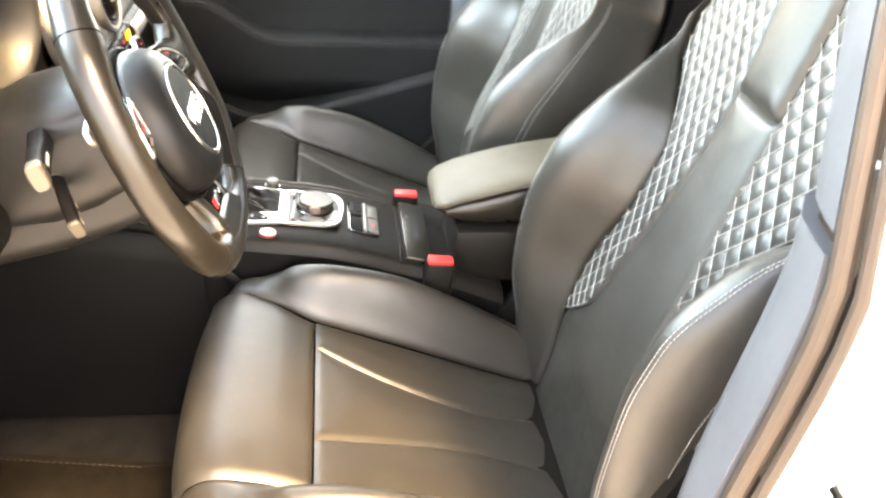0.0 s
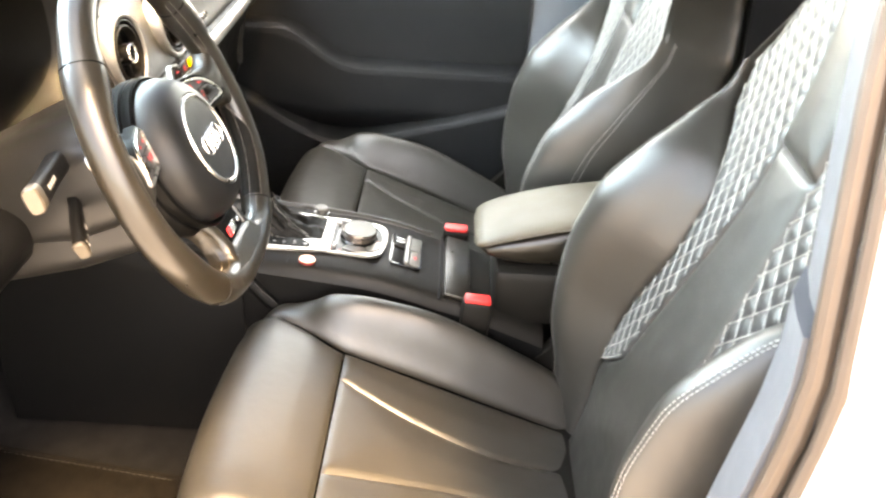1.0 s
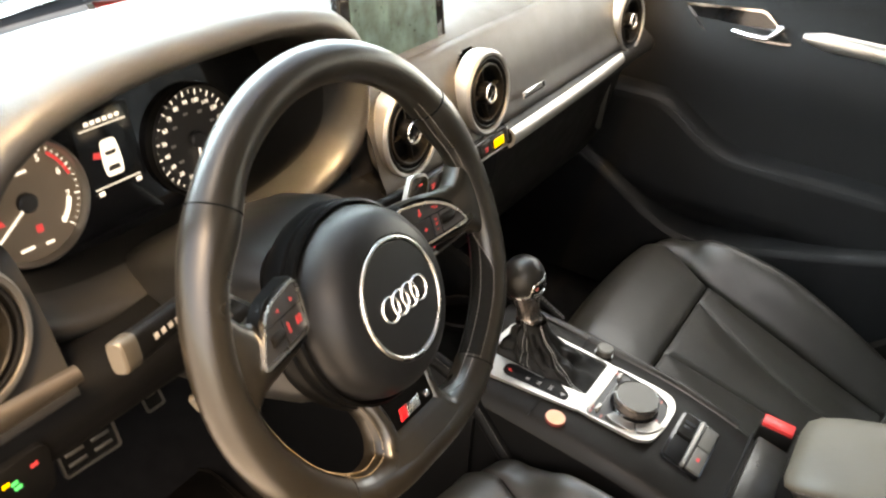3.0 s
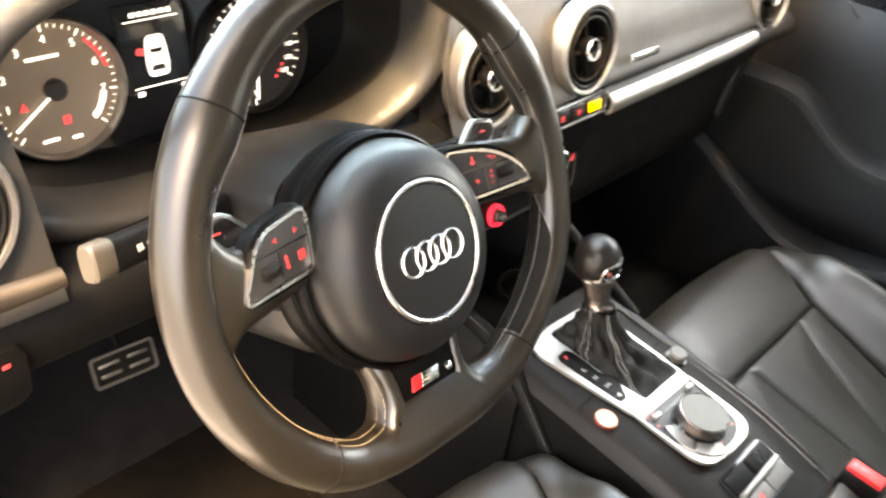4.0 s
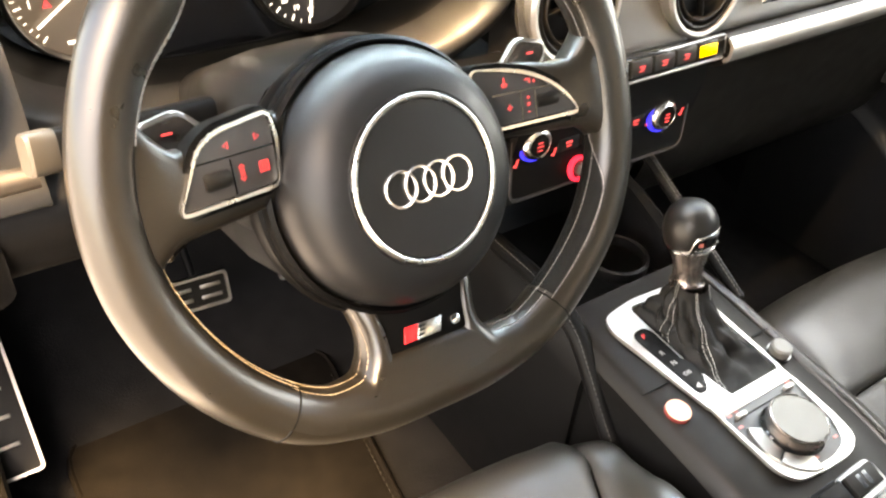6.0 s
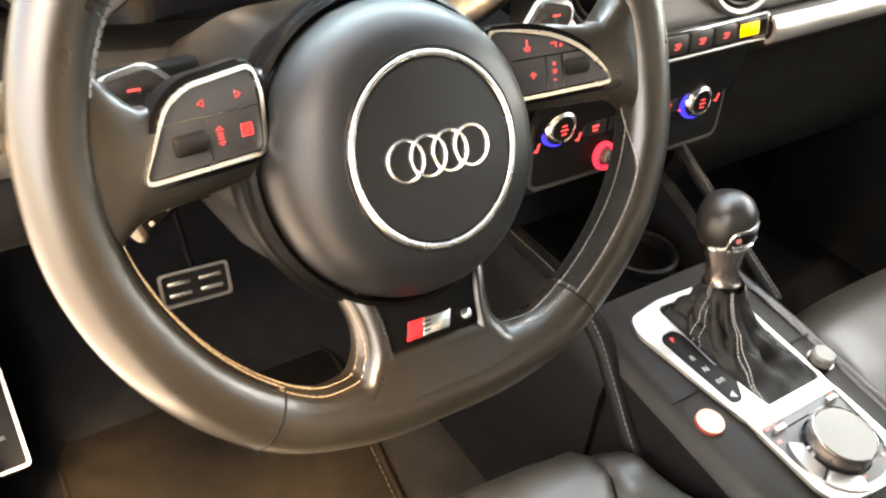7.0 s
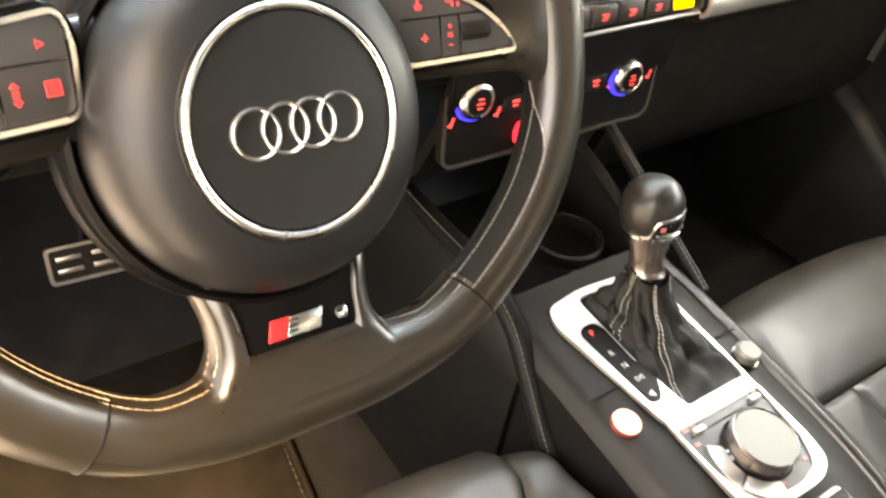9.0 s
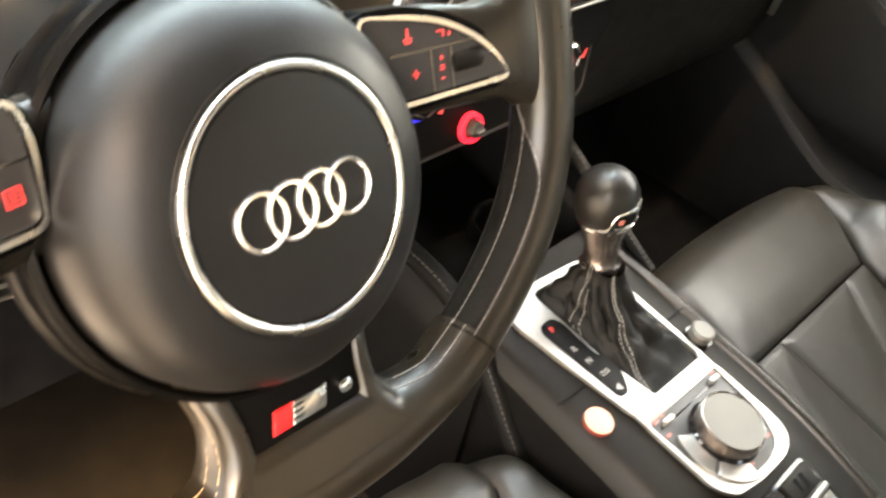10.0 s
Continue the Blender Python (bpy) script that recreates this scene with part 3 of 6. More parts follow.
def seat(label):
    st = thing("car_seat", label, "car seat", group="front seats")
    P, _ = surface_panel(cushion_base, lambda q: -cushion_seam(q, -1), cushion_seam, 0.3, 5.99, 40, 110, groove=0.005, width=0.008, open_edges=("b0",), puff=0.004)
    part("front_cushion", grid(P), LEATHER, st)
    near = ((6.0, -0.074), (6.4, -0.060), (6.8, -0.045), (7.3, -0.029), (7.7, -0.022), (8.1, -0.022), (8.5, -0.027), (9.0, -0.037))
    far = ((6.0, 0.104), (6.4, 0.087), (6.85, 0.071), (7.3, 0.061), (7.6, 0.059), (8.0, 0.066), (8.4, 0.078), (9.0, 0.100))
    seams = (-0.158, lambda s: lerp_table(near, s), lambda s: lerp_table(far, s), 0.158)
    for a0, a1 in zip(seams, seams[1:]):
        P, _ = surface_panel(cushion_base, a0, a1, 6.01, 9.0, 24, 90, groove=0.0034, width=0.006, puff=0.0045)
        part("cushion_panel", grid(P), LEATHER, st)
    for sign in (-1, 1):
        P, _ = surface_panel(cushion_bolster(sign), 0.0, 1.0, 0.6, 9.0, 40, 72, open_edges=("a1", "b0"), puff=0.0)
        part("cushion_bolster", grid(P), LEATHER, st)
    part("crease_backing", grid([[Vector(cushion_base(x, s)) + Vector((0, 0, -0.010)) for s in (5.9, 6.0, 6.1)] for x in np.linspace(-0.16, 0.16, 24)]), GLOSS, st)
    # back: plain spine with lower panel, two quilted strips, bolsters
    sp = lambda s: lerp_table(SPINE, BACK(s).z)
    xin = lambda s: lerp_table(BACK_IN, BACK(s).z)
    P, _ = surface_panel(back_base, lambda s: -sp(s), sp, 0.0, 6.0, 30, 110, groove=0.005, width=0.010, puff=0.004)
    part("spine_panel", grid(P), LEATHER, st)
    P, _ = surface_panel(lambda x, s: tuple(Vector(back_base(x, s)) + FWD * 0.006), lambda s: -sp(s), sp, 6.0, 9.0, 20, 50, groove=0.008, width=0.014, puff=0.005)
    up = part("upper_panel", grid(P), LEATHER, st)
    bb = bmesh.new()
    for k in range(2):
        for q in range(4):
            box((0.018, 0.0006, 0.0009), (-0.013 + 0.026 * k, BACK(7).y + 0.0135 - 0.0008 * q, BACK(7).z + 0.0024 * q), bm=bb)
    part("embossed_mark", bb, LEATHER, up)
    for sign in (-1, 1):
        lo, hi = (lambda s: sp(s)), (lambda s: max(xin(s), sp(s) + 0.001))
        fn = lambda x, s, sign=sign: back_base(sign * x, s)
        P, n = surface_panel(fn, lo, hi, 2.0, 8.9, 80, 380, groove=0.004, width=0.007, relief=quilt_relief)
        q = part("quilted_strip", grid(P), QUILT_LEATHER, st, "diamond-quilted leather strip", 60)
        ss = np.linspace(2.0, 8.9, 380)
        edge = np.array([fn(lo(s_), s_) for s_ in ss])
        L = np.concatenate(((0,), np.cumsum(np.linalg.norm(np.diff(edge, axis=0), axis=1))))
        th = bmesh.new()
        for fam in (1, -1):
            for kk in range(-30, 40):
                run = []
                for s_, l_ in zip(ss, L):
                    x = QW * (kk - fam * l_ / QL)
                    if lo(s_) + 0.003 < x < hi(s_) - 0.003:
                        run.append(Vector(fn(x, s_)) + FWD * 0.0011)
                if len(run) > 2:
                    stitches(run, th, pitch=0.0042, dash=0.0036, width=0.0007, normal=tuple(FWD))
        part("stitching", th, THREAD, q)
        fb = back_bolster(sign)
        P, _ = surface_panel(fb, 0.0, 1.0, 0.0, 9.0, 44, 96, open_edges=("a1", "b0"))
        bol = part("back_bolster", grid(P), LEATHER, st)
        th = bmesh.new()
        for kk in (0.385, 0.405, 0.575, 0.590):
            stitches([Vector(fb(kk, s)) + Vector((sign * 0.0012, 0.0008, 0.0003)) for s in np.linspace(0.6, 6.4, 110)], th, normal=(sign * 0.6, 0.75, 0.25), width=0.00045, lift=0.0008)
        part("stitching", th, THREAD, bol)
        # side cover
        pts = [(-0.30, 0.30), (-0.36, 0.41), (-0.44, 0.49), (-0.485, 0.62), (-0.505, 0.676), (-0.555, 0.676), (-0.60, 0.60), (-0.62, 0.36), (-0.56, 0.28), (-0.40, 0.27)]
        m = Matrix(((0, 0, sign, sign * 0.245), (1, 0, 0, 0), (0, 1, 0, 0), (0, 0, 0, 1)))
        part("side_cover", prism(round_poly(pts, 0.03), 0, 0.024, 0.008, m=m), HARD, st, "black plastic recliner cover")
    rows = []
    for s in np.linspace(0, 9, 30):
        p = BACK(s)
        xo = lerp_table(BACK_OUT, p.z)
        rows.append([(x, p.y - 0.125 - 0.02 * (1 - (x / xo) ** 2), p.z - 0.040) for x in np.linspace(-xo, xo, 14)])
    part("back_shell", grid(rows), HARD, st)
    part("seat_base", box((0.40, 0.46, 0.10), (0, -0.25, 0.34), 0.02), HARD, st)
    for sx in (-0.19, 0.19):
        part("seat_rail", box((0.035, 0.56, 0.03), (sx, -0.22, 0.283), 0.005), HARD, st)
    return st


drv = seat("black leather sport seat with quilted back strips")
drv.matrix_basis = pose(SEAT_D[0], SEAT_D[1], SEAT_D[2])
pas = copy_thing(drv, pose(SEAT_P[0], SEAT_P[1], SEAT_P[2]))
tagged(pas, "black leather sport seat beside the passenger door")


# ---- dashboard ----
dash = thing("dashboard", "dark grey soft-touch dashboard with aluminium strips", "dashboard")
TOPS = ((0.82, 0.975), (0.60, 0.990), (0.45, 1.000), (0.33, 0.996), (0.262, 0.984), (0.232, 0.972))
VENTS = ((-0.075, 0.184, 0.912, 0), (0.091, 0.178, 0.911, 0), (0.585, 0.176, 0.894, -2), (-0.600, 0.182, 0.942, 10))


def cut(bm, test):
    bmesh.ops.delete(bm, geom=[f for f in bm.faces if test(f.calc_center_median())], context="FACES")
    return bm


rows = []
for x in np.linspace(-0.72, 0.72, 120):
    rows.append([(x, y, z) for y, z in [tuple(p)[1:] for p in smooth_path([(0, *p) for p in TOPS], 40)]])
part("top_pad", cut(grid(rows), lambda c: -0.545 < c.x < -0.152 and c.y < 0.40), SOFT, dash)


def face_rows(x0, x1, n, sec):
    return [[(x, y, z) for y, z in [tuple(p)[1:] for p in smooth_path([(0, *p) for p in sec], 48)]] for x in np.linspace(x0, x1, n)]


FACE = ((0.236, 0.972), (0.222, 0.968), (0.208, 0.950), (0.194, 0.92), (0.182, 0.885), (0.172, 0.862), (0.176, 0.855), (0.20, 0.852))
at_vent = lambda c: any((c.x - v[0]) ** 2 + (c.z - v[2]) ** 2 < 0.0505 ** 2 for v in VENTS)
part("face_panel", cut(grid(face_rows(-0.138, 0.62, 158, FACE)), at_vent), SOFT, dash)
part("filler_panel", grid([[(x, y, z) for y, z in ((0.262, 0.985), (0.226, 0.960), (0.216, 0.920), (0.214, 0.870), (0.222, 0.840))] for x in np.linspace(-0.148, -0.106, 5)]), SOFT, dash)
part("face_panel", cut(grid(face_rows(-0.72, -0.535, 40, FACE)), at_vent), SOFT, dash)

# instrument hood
HX, HZ, HA, HT, HB = -0.347, 0.965, 0.200, 0.100, 0.092


def hood_ring(y, scale, grow, drop=0.0, n=72):
    out = []
    for k in range(n):
        a = 2 * math.pi * k / n
        c, s = math.cos(a), math.sin(a)
        e = 2 / 2.7
        x = (HA * scale + grow) * math.copysign(abs(c) ** e, c)
        z = ((HT if s > 0 else HB) * scale + grow) * math.copysign(abs(s) ** e, s)
        out.append((HX + x, y + (0.020 if s < 0 else -0.010) * s * s, HZ + z + drop))
    return out


prof = ((0.335, 0.93, 0.0), (0.28, 0.96, 0.0), (0.230, 0.99, 0.0), (0.209, 1.0, 0.003), (0.201, 1.0, 0.010), (0.203, 1.0, 0.019), (0.214, 1.0, 0.027), (0.240, 1.0, 0.031), (0.29, 1.0, 0.030), (0.37, 0.97, 0.022), (0.46, 0.85, 0.01))
prof = [tuple(p) for p in smooth_path(prof, 44)]
rings = [hood_ring(y, s, g, -0.02 * smoothstep(0.27, 0.46, y)) for y, s, g in prof]
part("cluster_shroud", grid(rings[:8], close_v=True), HARD, dash, "dark inner wall round the instruments", 80)
part("instrument_hood", grid(rings[7:], close_v=True), SOFT, dash, "", 80)

# lower driver panel and glove box
KNEE = ((0.31, 0.857), (0.215, 0.857), (0.184, 0.846), (0.186, 0.822), (0.200, 0.805), (0.26, 0.797), (0.42, 0.79))
part("knee_panel", shell(face_rows(-0.72, -0.135, 24, KNEE), 0.012), COLUMN, dash)
GLOVE = ((0.20, 0.853), (0.172, 0.838), (0.176, 0.826), (0.21, 0.81), (0.23, 0.74), (0.26, 0.62), (0.32, 0.56), (0.45, 0.55))
part("glove_box", shell(face_rows(0.135, 0.68, 24, GLOVE), 0.012), HARD, dash)
gh = bmesh.new()
box((0.05, 0.008, 0.010), (0.19, 0.206, 0.80), 0.003, bm=gh)
part("glove_box_handle", gh, GLOSS, dash)

# decor strips
rows = []
for x in np.linspace(0.122, 0.535, 30):
    f = (x - 0.122) / 0.413
    rows.append([(x, 0.158 - 0.006 * math.sin(a) + 0.010 * f * f, 0.842 + 0.010 * math.cos(a) * (1 - 0.15 * f) - 0.002 * f) for a in np.linspace(0, math.pi, 9)])
part("decor_strip", shell(rows, 0.004), ALU, dash, "brushed aluminium strip")
rows = []
for x in np.linspace(-0.70, -0.540, 16):
    f = (-0.540 - x) / 0.16
    k = 0.0036 + 0.0080 * f
    rows.append([(x, 0.163 - 0.006 * math.sin(a), 0.8875 + 0.002 * f + k * math.cos(a)) for a in np.linspace(0, math.pi, 9)])
part("decor_strip", shell(rows, 0.004), ALU_DIM, dash, "brushed aluminium strip")
m = Matrix.Translation((0.206, 0.168, 0.884)) @ pose(0, 0, 0, 90 - 18, 0, 0)
name_plate = part("name_plate", box((0.064, 0.0095, 0.002), (0, 0, 0), 0.0006, m=m), CHROME, dash, "small silver name plate")
marks("plain_bar", [(-0.021 + 0.007 * k, 0, 0.0045, 0.0048) for k in range(7)], 0.0012, BUTTON, name_plate, m)


def air_vent():
    v = thing("air_vent", "round black air vent with a satin silver ring", "air vent", group="dashboard air vents")
    part("bezel", lathe(((0.0468, -0.012), (0.0470, -0.002), (0.0480, 0.0028), (0.0515, 0.0036), (0.0545, 0.0005), (0.0556, -0.008), (0.0556, -0.02)), 56), SATIN, v, "satin silver ring")
    part("outer_ring", lathe(((0.0470, -0.010), (0.0468, -0.001), (0.0455, 0.0018), (0.0435, 0.0022), (0.0420, 0.0012), (0.0416, -0.012)), 56), COLUMN, v)
    part("barrel", lathe(((0.0, -0.022), (0.034, -0.020), (0.0418, -0.012)), 48), COLUMN, v)
    part("ring_vane", lathe(((0.0350, -0.010), (0.0352, 0.0010), (0.0360, 0.0020), (0.0374, 0.0018), (0.0382, 0.0008), (0.0384, -0.010)), 48), HARD, v)
    for a in (8, 98, 188, 278):
        part("spoke", box((0.028, 0.0022, 0.008), (0.0235, 0, -0.008), 0.0007, m=pose(0, 0, 0, 0, 0, a)), HARD, v)
    kn = part("knob", lathe(((0.0, 0.0010), (0.0085, 0.0014), (0.0112, 0.0030)), 32), GLOSS, v)
    part("knob_barrel", lathe(((0.0108, 0.0040), (0.0112, 0.0048), (0.0134, 0.0044), (0.0140, 0.0030), (0.0142, -0.012)), 40), COLUMN, kn)
    part("knob_ring", lathe(((0.0110, 0.0044), (0.0114, 0.0060), (0.0124, 0.0062), (0.0131, 0.0046)), 40), FRAME, kn, "bright ring round the vent knob")
    return v


VROT = pose(0, 0, 0, 90 - 9, 0, 0)
v0 = air_vent()
v0.matrix_basis = Matrix.Translation(VENTS[0][:3]) @ VROT
for x, y, z, rz in VENTS[1:]:
    copy_thing(v0, Matrix.Translation((x, y, z)) @ pose(0, 0, 0, 0, 0, rz) @ VROT)


# ---- instrument cluster ----
clu = thing("instrument_cluster", "lit instrument cluster with two round dials", "instrument cluster",
            Matrix.Translation((-0.350, 0.318, 0.950)) @ pose(0, 0, 0, 90 - 10, 0, 0))
ring = [(p[0] - HX, (p[2] - HZ) * 0.97 + 0.010) for p in hood_ring(0, 0.96, 0)]
part("panel", prism(ring, -0.010, -0.004, 0.0), GLOSS, clu)


def dial(cx, cy, face, sweep, numbers, needle_deg, red=None, size=0.0075, minor=5):
    d = part("dial", lathe(((0.0, 0.0), (0.0525, 0.0), (0.0535, -0.006)), 64, m=Matrix.Translation((cx, cy, 0))), face, clu)
    part("bezel", lathe(((0.0525, -0.004), (0.0530, 0.006), (0.0550, 0.009), (0.0575, 0.006), (0.0580, -0.004)), 64, m=Matrix.Translation((cx, cy, 0))), SATIN if face is DIAL_LIT else HARD, d)
    n = len(numbers)
    tick = bmesh.new()
    steps = (n - 1) * minor
    for k in range(steps + 1):
        a = sweep[0] + (sweep[1] - sweep[0]) * k / steps
        m = Matrix.Translation((cx, cy, 0)) @ pose(0, 0, 0, 0, 0, a)
        if k % minor == 0:
            part("major_tick", box((0.0055, 0.0010, 0.0006), (0.0480, 0, 0.0006), m=m), WHITE_LIT, d)
        else:
            box((0.0030, 0.0005, 0.0006), (0.0492, 0, 0.0006), m=m, bm=tick)
    part("minor_tick_marks", tick, WHITE_LIT, d)
    for k, s in enumerate(numbers):
        a = radians(sweep[0] + (sweep[1] - sweep[0]) * k / (n - 1))
        if s:
            text(s, size, Matrix.Translation((cx + 0.0392 * math.cos(a), cy + 0.0392 * math.sin(a), 0.0008)), WHITE_LIT, d)
    if red:
        rows = []
        for a in np.linspace(red[0], red[1], 20):
            rows.append([(cx + r * math.cos(radians(a)), cy + r * math.sin(radians(a)), 0.0009) for r in (0.0445, 0.0475)])
        part("red_zone", shell(rows, 0.0006), RED_LIT, d)
    nd = bmesh.new()
    box((0.046, 0.0022, 0.0012), (0.022, 0, 0.0045), 0.0004, m=Matrix.Translation((cx, cy, 0)) @ pose(0, 0, 0, 0, 0, needle_deg), bm=nd)
    part("needle", nd, WHITE_LIT, d)
    part("needle_hub", lathe(((0.0088, 0.0), (0.0086, 0.005), (0.0065, 0.0065), (0.0, 0.0065)), 32, m=Matrix.Translation((cx, cy, 0))), BUTTON, d)
    return d


TX, SXX, DY, SY = -0.112, 0.076, -0.006, -0.0135
tach = dial(TX, DY, DIAL_LIT, (226, -45), ("", "1", "2", "3", "4", "5", "6", "7", "8"), 226 - 12, red=(48, 12), size=0.0088)
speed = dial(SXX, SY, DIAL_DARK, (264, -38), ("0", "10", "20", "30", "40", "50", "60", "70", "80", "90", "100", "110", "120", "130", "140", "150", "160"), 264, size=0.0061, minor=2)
marks("plain_bar", ((TX - 0.004, DY + 0.026, 0.026, 0.0024), (TX - 0.012, DY - 0.0395, 0.013, 0.0026), (TX + 0.009, DY - 0.0415, 0.008, 0.0026)), 0.0007, WHITE_LIT, tach)
marks("warning_lamp", ((TX + 0.004, DY - 0.026, 0.0062, 0.0072),), 0.0007, RED_LIT, tach)
part("warning_lamp", prism([(TX - 0.030, DY - 0.012), (TX - 0.023, DY - 0.012), (TX - 0.0265, DY - 0.005)], 0.0003, 0.0010), RED_LIT, tach)
rows = [[(TX + r * math.cos(radians(a)), DY + r * math.sin(radians(a)), 0.0009) for r in (0.037, 0.0415)] for a in np.linspace(-48, -14, 12)]
part("fuel_gauge", shell(rows, 0.0006), WHITE_LIT, tach)
marks("warning_lamp", [(SXX + 0.021 + 0.004 * k, SY - 0.028 + 0.005 * k, 0.0032, 0.0028) for k in range(3)], 0.0007, RED_LIT, speed)
marks("plain_bar", [(SXX + 0.0285 * math.cos(radians(215 - 38 * k)), SY + 0.0285 * math.sin(radians(215 - 38 * k)), 0.0055, 0.0026) for k in range(6)], 0.0007, PRINT, speed)

disp = part("display", box((0.062, 0.074, 0.004), (-0.021, 0.010, -0.003), 0.001), SCREEN, clu)
marks("line", ((-0.021, 0.0335, 0.050, 0.0009), (-0.021, -0.0225, 0.050, 0.0009)), -0.0006, WHITE_LIT, disp)
marks("plain_bar", [(-0.037 + 0.0066 * k, 0.0385, 0.0046, 0.0036) for k in range(6)] + [(-0.041, -0.0275, 0.006, 0.004), (0.001, -0.0275, 0.006, 0.004)], -0.0006, WHITE_LIT, disp)
car = round_poly([(-0.030, -0.015), (-0.012, -0.015), (-0.0105, -0.004), (-0.0115, 0.010), (-0.013, 0.020), (-0.029, 0.020), (-0.0305, 0.010), (-0.0315, -0.004)], 0.004)
pic = part("car_picture", prism(car, -0.0010, -0.0004), WHITE_LIT, disp)
bb = prism(round_poly([(-0.028, -0.010), (-0.014, -0.010), (-0.0155, -0.005), (-0.0265, -0.005)], 0.001), -0.0005, 0.0000)
prism(round_poly([(-0.0275, 0.009), (-0.0145, 0.009), (-0.016, 0.005), (-0.026, 0.005)], 0.001), -0.0005, 0.0000, bm=bb)
part("car_picture_glass", bb, BUTTON, pic)
part("door_mark", prism(round_poly([(-0.040, 0.006), (-0.0315, 0.004), (-0.0315, 0.010), (-0.038, 0.0115)], 0.001), -0.0008, -0.0002), RED_LIT, disp)


# ---- steering wheel ----
WHEEL = Matrix.Translation((-0.356, 0.026, 0.934)) @ pose(0, 0, 0, 90 - 22, 0, 3) @ pose(0, 0, 0, 0, 0, -2.2)
whl = thing("steering_wheel", "black leather steering wheel with flattened bottom and silver trim", "steering wheel", WHEEL)
RM, RT = 0.1668, 0.0160


RIM_R = ((0, 0.1700), (20, 0.1675), (36, 0.1650), (55, 0.1665), (90, 0.1665), (125, 0.1665), (144, 0.1650), (160, 0.1695), (180, 0.1730), (200, 0.1750), (215, 0.1750), (235, 0.1750), (252, 0.1690), (270, 0.1635), (288, 0.1690), (305, 0.1750), (325, 0.1750), (340, 0.1745), (360, 0.1700))
STEER = -2.0


def rim_point(deg):
    a, r = radians(deg), lerp_table(RIM_R, (deg - STEER) % 360)
    y = r * math.sin(a)
    return Vector((r * math.cos(a), y, -0.005 * smoothstep(-0.08, -0.16, y)))


def rim_radius(deg):
    deg = (deg - STEER) % 360
    g = 0.0014 * smoothstep(0, -0.6, math.sin(radians(deg)))
    for c in (33, 147):
        g += 0.0028 * math.exp(-((deg - c) / 9) ** 2)
    return RT + g


N_RIM = 180
part("rim", tube([rim_point(k * 2) for k in range(N_RIM)], [rim_radius(k * 2) for k in range(N_RIM)], 24, closed=True, flat=1.03), RIM_LEATHER, whl)


def rim_surface(deg, ring_deg, lift=0.0):
    """A point on the rim's skin: ring_deg 0 is outermost, 90 the driver's side, 180 innermost."""
    p, q = rim_point(deg), rim_point(deg + 1)
    t = (q - p).normalized()
    side = t.cross(Vector((0, 0, 1))).normalized()
    r = rim_radius(deg) + lift
    a = radians(ring_deg)
    return p + side * (r * math.cos(a)) + Vector((0, 0, 1)) * (r * 1.03 * math.sin(a))


for deg in (38, 141, 232, 305):
    part("seam", tube([rim_surface(deg, a, -0.0001) for a in range(0, 360, 12)], 0.0008, 6, closed=True), COLUMN, whl)
bb = bmesh.new()
for ra in (181, 163):
    stitches([rim_surface(d, ra, 0.0004) for d in np.linspace(188, 231, 90)], bb, pitch=0.0042, dash=0.0035, width=0.00034)
part("stitching", bb, GOLD_THREAD, whl)
bb = bmesh.new()
for a0, a1 in ((14, 44), (136, 168)):
    for ra in (150, 172):
        stitches([rim_surface(d, ra, 0.0004) for d in np.linspace(a0, a1, 40)], bb, pitch=0.0042, dash=0.0034, width=0.00042)
for lead in (42, 0):
    stitches([rim_surface(d, 134 + max(lead, 62 * smoothstep(334, 352, d)), 0.0004) for d in np.linspace(305, 351, 90)], bb, pitch=0.0042, dash=0.0035, width=0.00034)
part("stitching", bb, GREY_THREAD, whl)
grip_edge = lambda d: 134 + 62 * smoothstep(334, 352, d)
rows = [[rim_surface(d, ra, 0.0003) for ra in np.linspace(grip_edge(d) + 2, 215, 10)] for d in np.linspace(306, 352, 50)]
part("perforated_grip", grid(rows), PERF_LEATHER, whl, "perforated leather inner grip")
rows = [[rim_surface(d, ra, 0.0003) for ra in np.linspace(150, 200, 8)] for d in np.linspace(190, 231, 50)]
part("perforated_grip", grid(rows), PERF_LEATHER, whl, "perforated leather inner grip")


def loft_sections(secs, n_across=20):
    """Rounded cross-sections: (center, half_a, half_b, axis_a, axis_b)."""
    rows = []
    for c, ha, hb, A, B in secs:
        row = []
        for k in range(n_across):
            t = 2 * math.pi * k / n_across
            ct, st_ = math.cos(t), math.sin(t)
            row.append(Vector(c) + Vector(A) * (ha * math.copysign(abs(ct) ** 0.55, ct)) + Vector(B) * (hb * math.copysign(abs(st_) ** 0.55, st_)))
        rows.append(row)
    return grid(rows, close_v=True, cap=True)


for sg in (-1, 1):
    secs = []
    for u, lo, hi, n, th in ((0.060, -0.022, 0.030, -0.026, 0.011), (0.085, -0.021, 0.029, -0.020, 0.011), (0.110, -0.022, 0.026, -0.013, 0.0115), (0.125, -0.0222, 0.023, -0.008, 0.012), (0.136, -0.0228, 0.024, -0.006, 0.0125), (0.142, -0.0240, 0.030, -0.005, 0.013), (0.147, -0.0262, 0.036, -0.004, 0.013), (0.153, -0.0310, 0.046, -0.003, 0.0125), (0.160, -0.0420, 0.056, -0.002, 0.011)):
        secs.append(((sg * u, (lo + hi) / 2, n), (hi - lo) / 2, th, (0, 1, 0), (0, 0, 1)))
    part("spoke", loft_sections(secs, 28), RIM_LEATHER, whl)
TURN = pose(0, 0, 0, 0, 0, STEER)
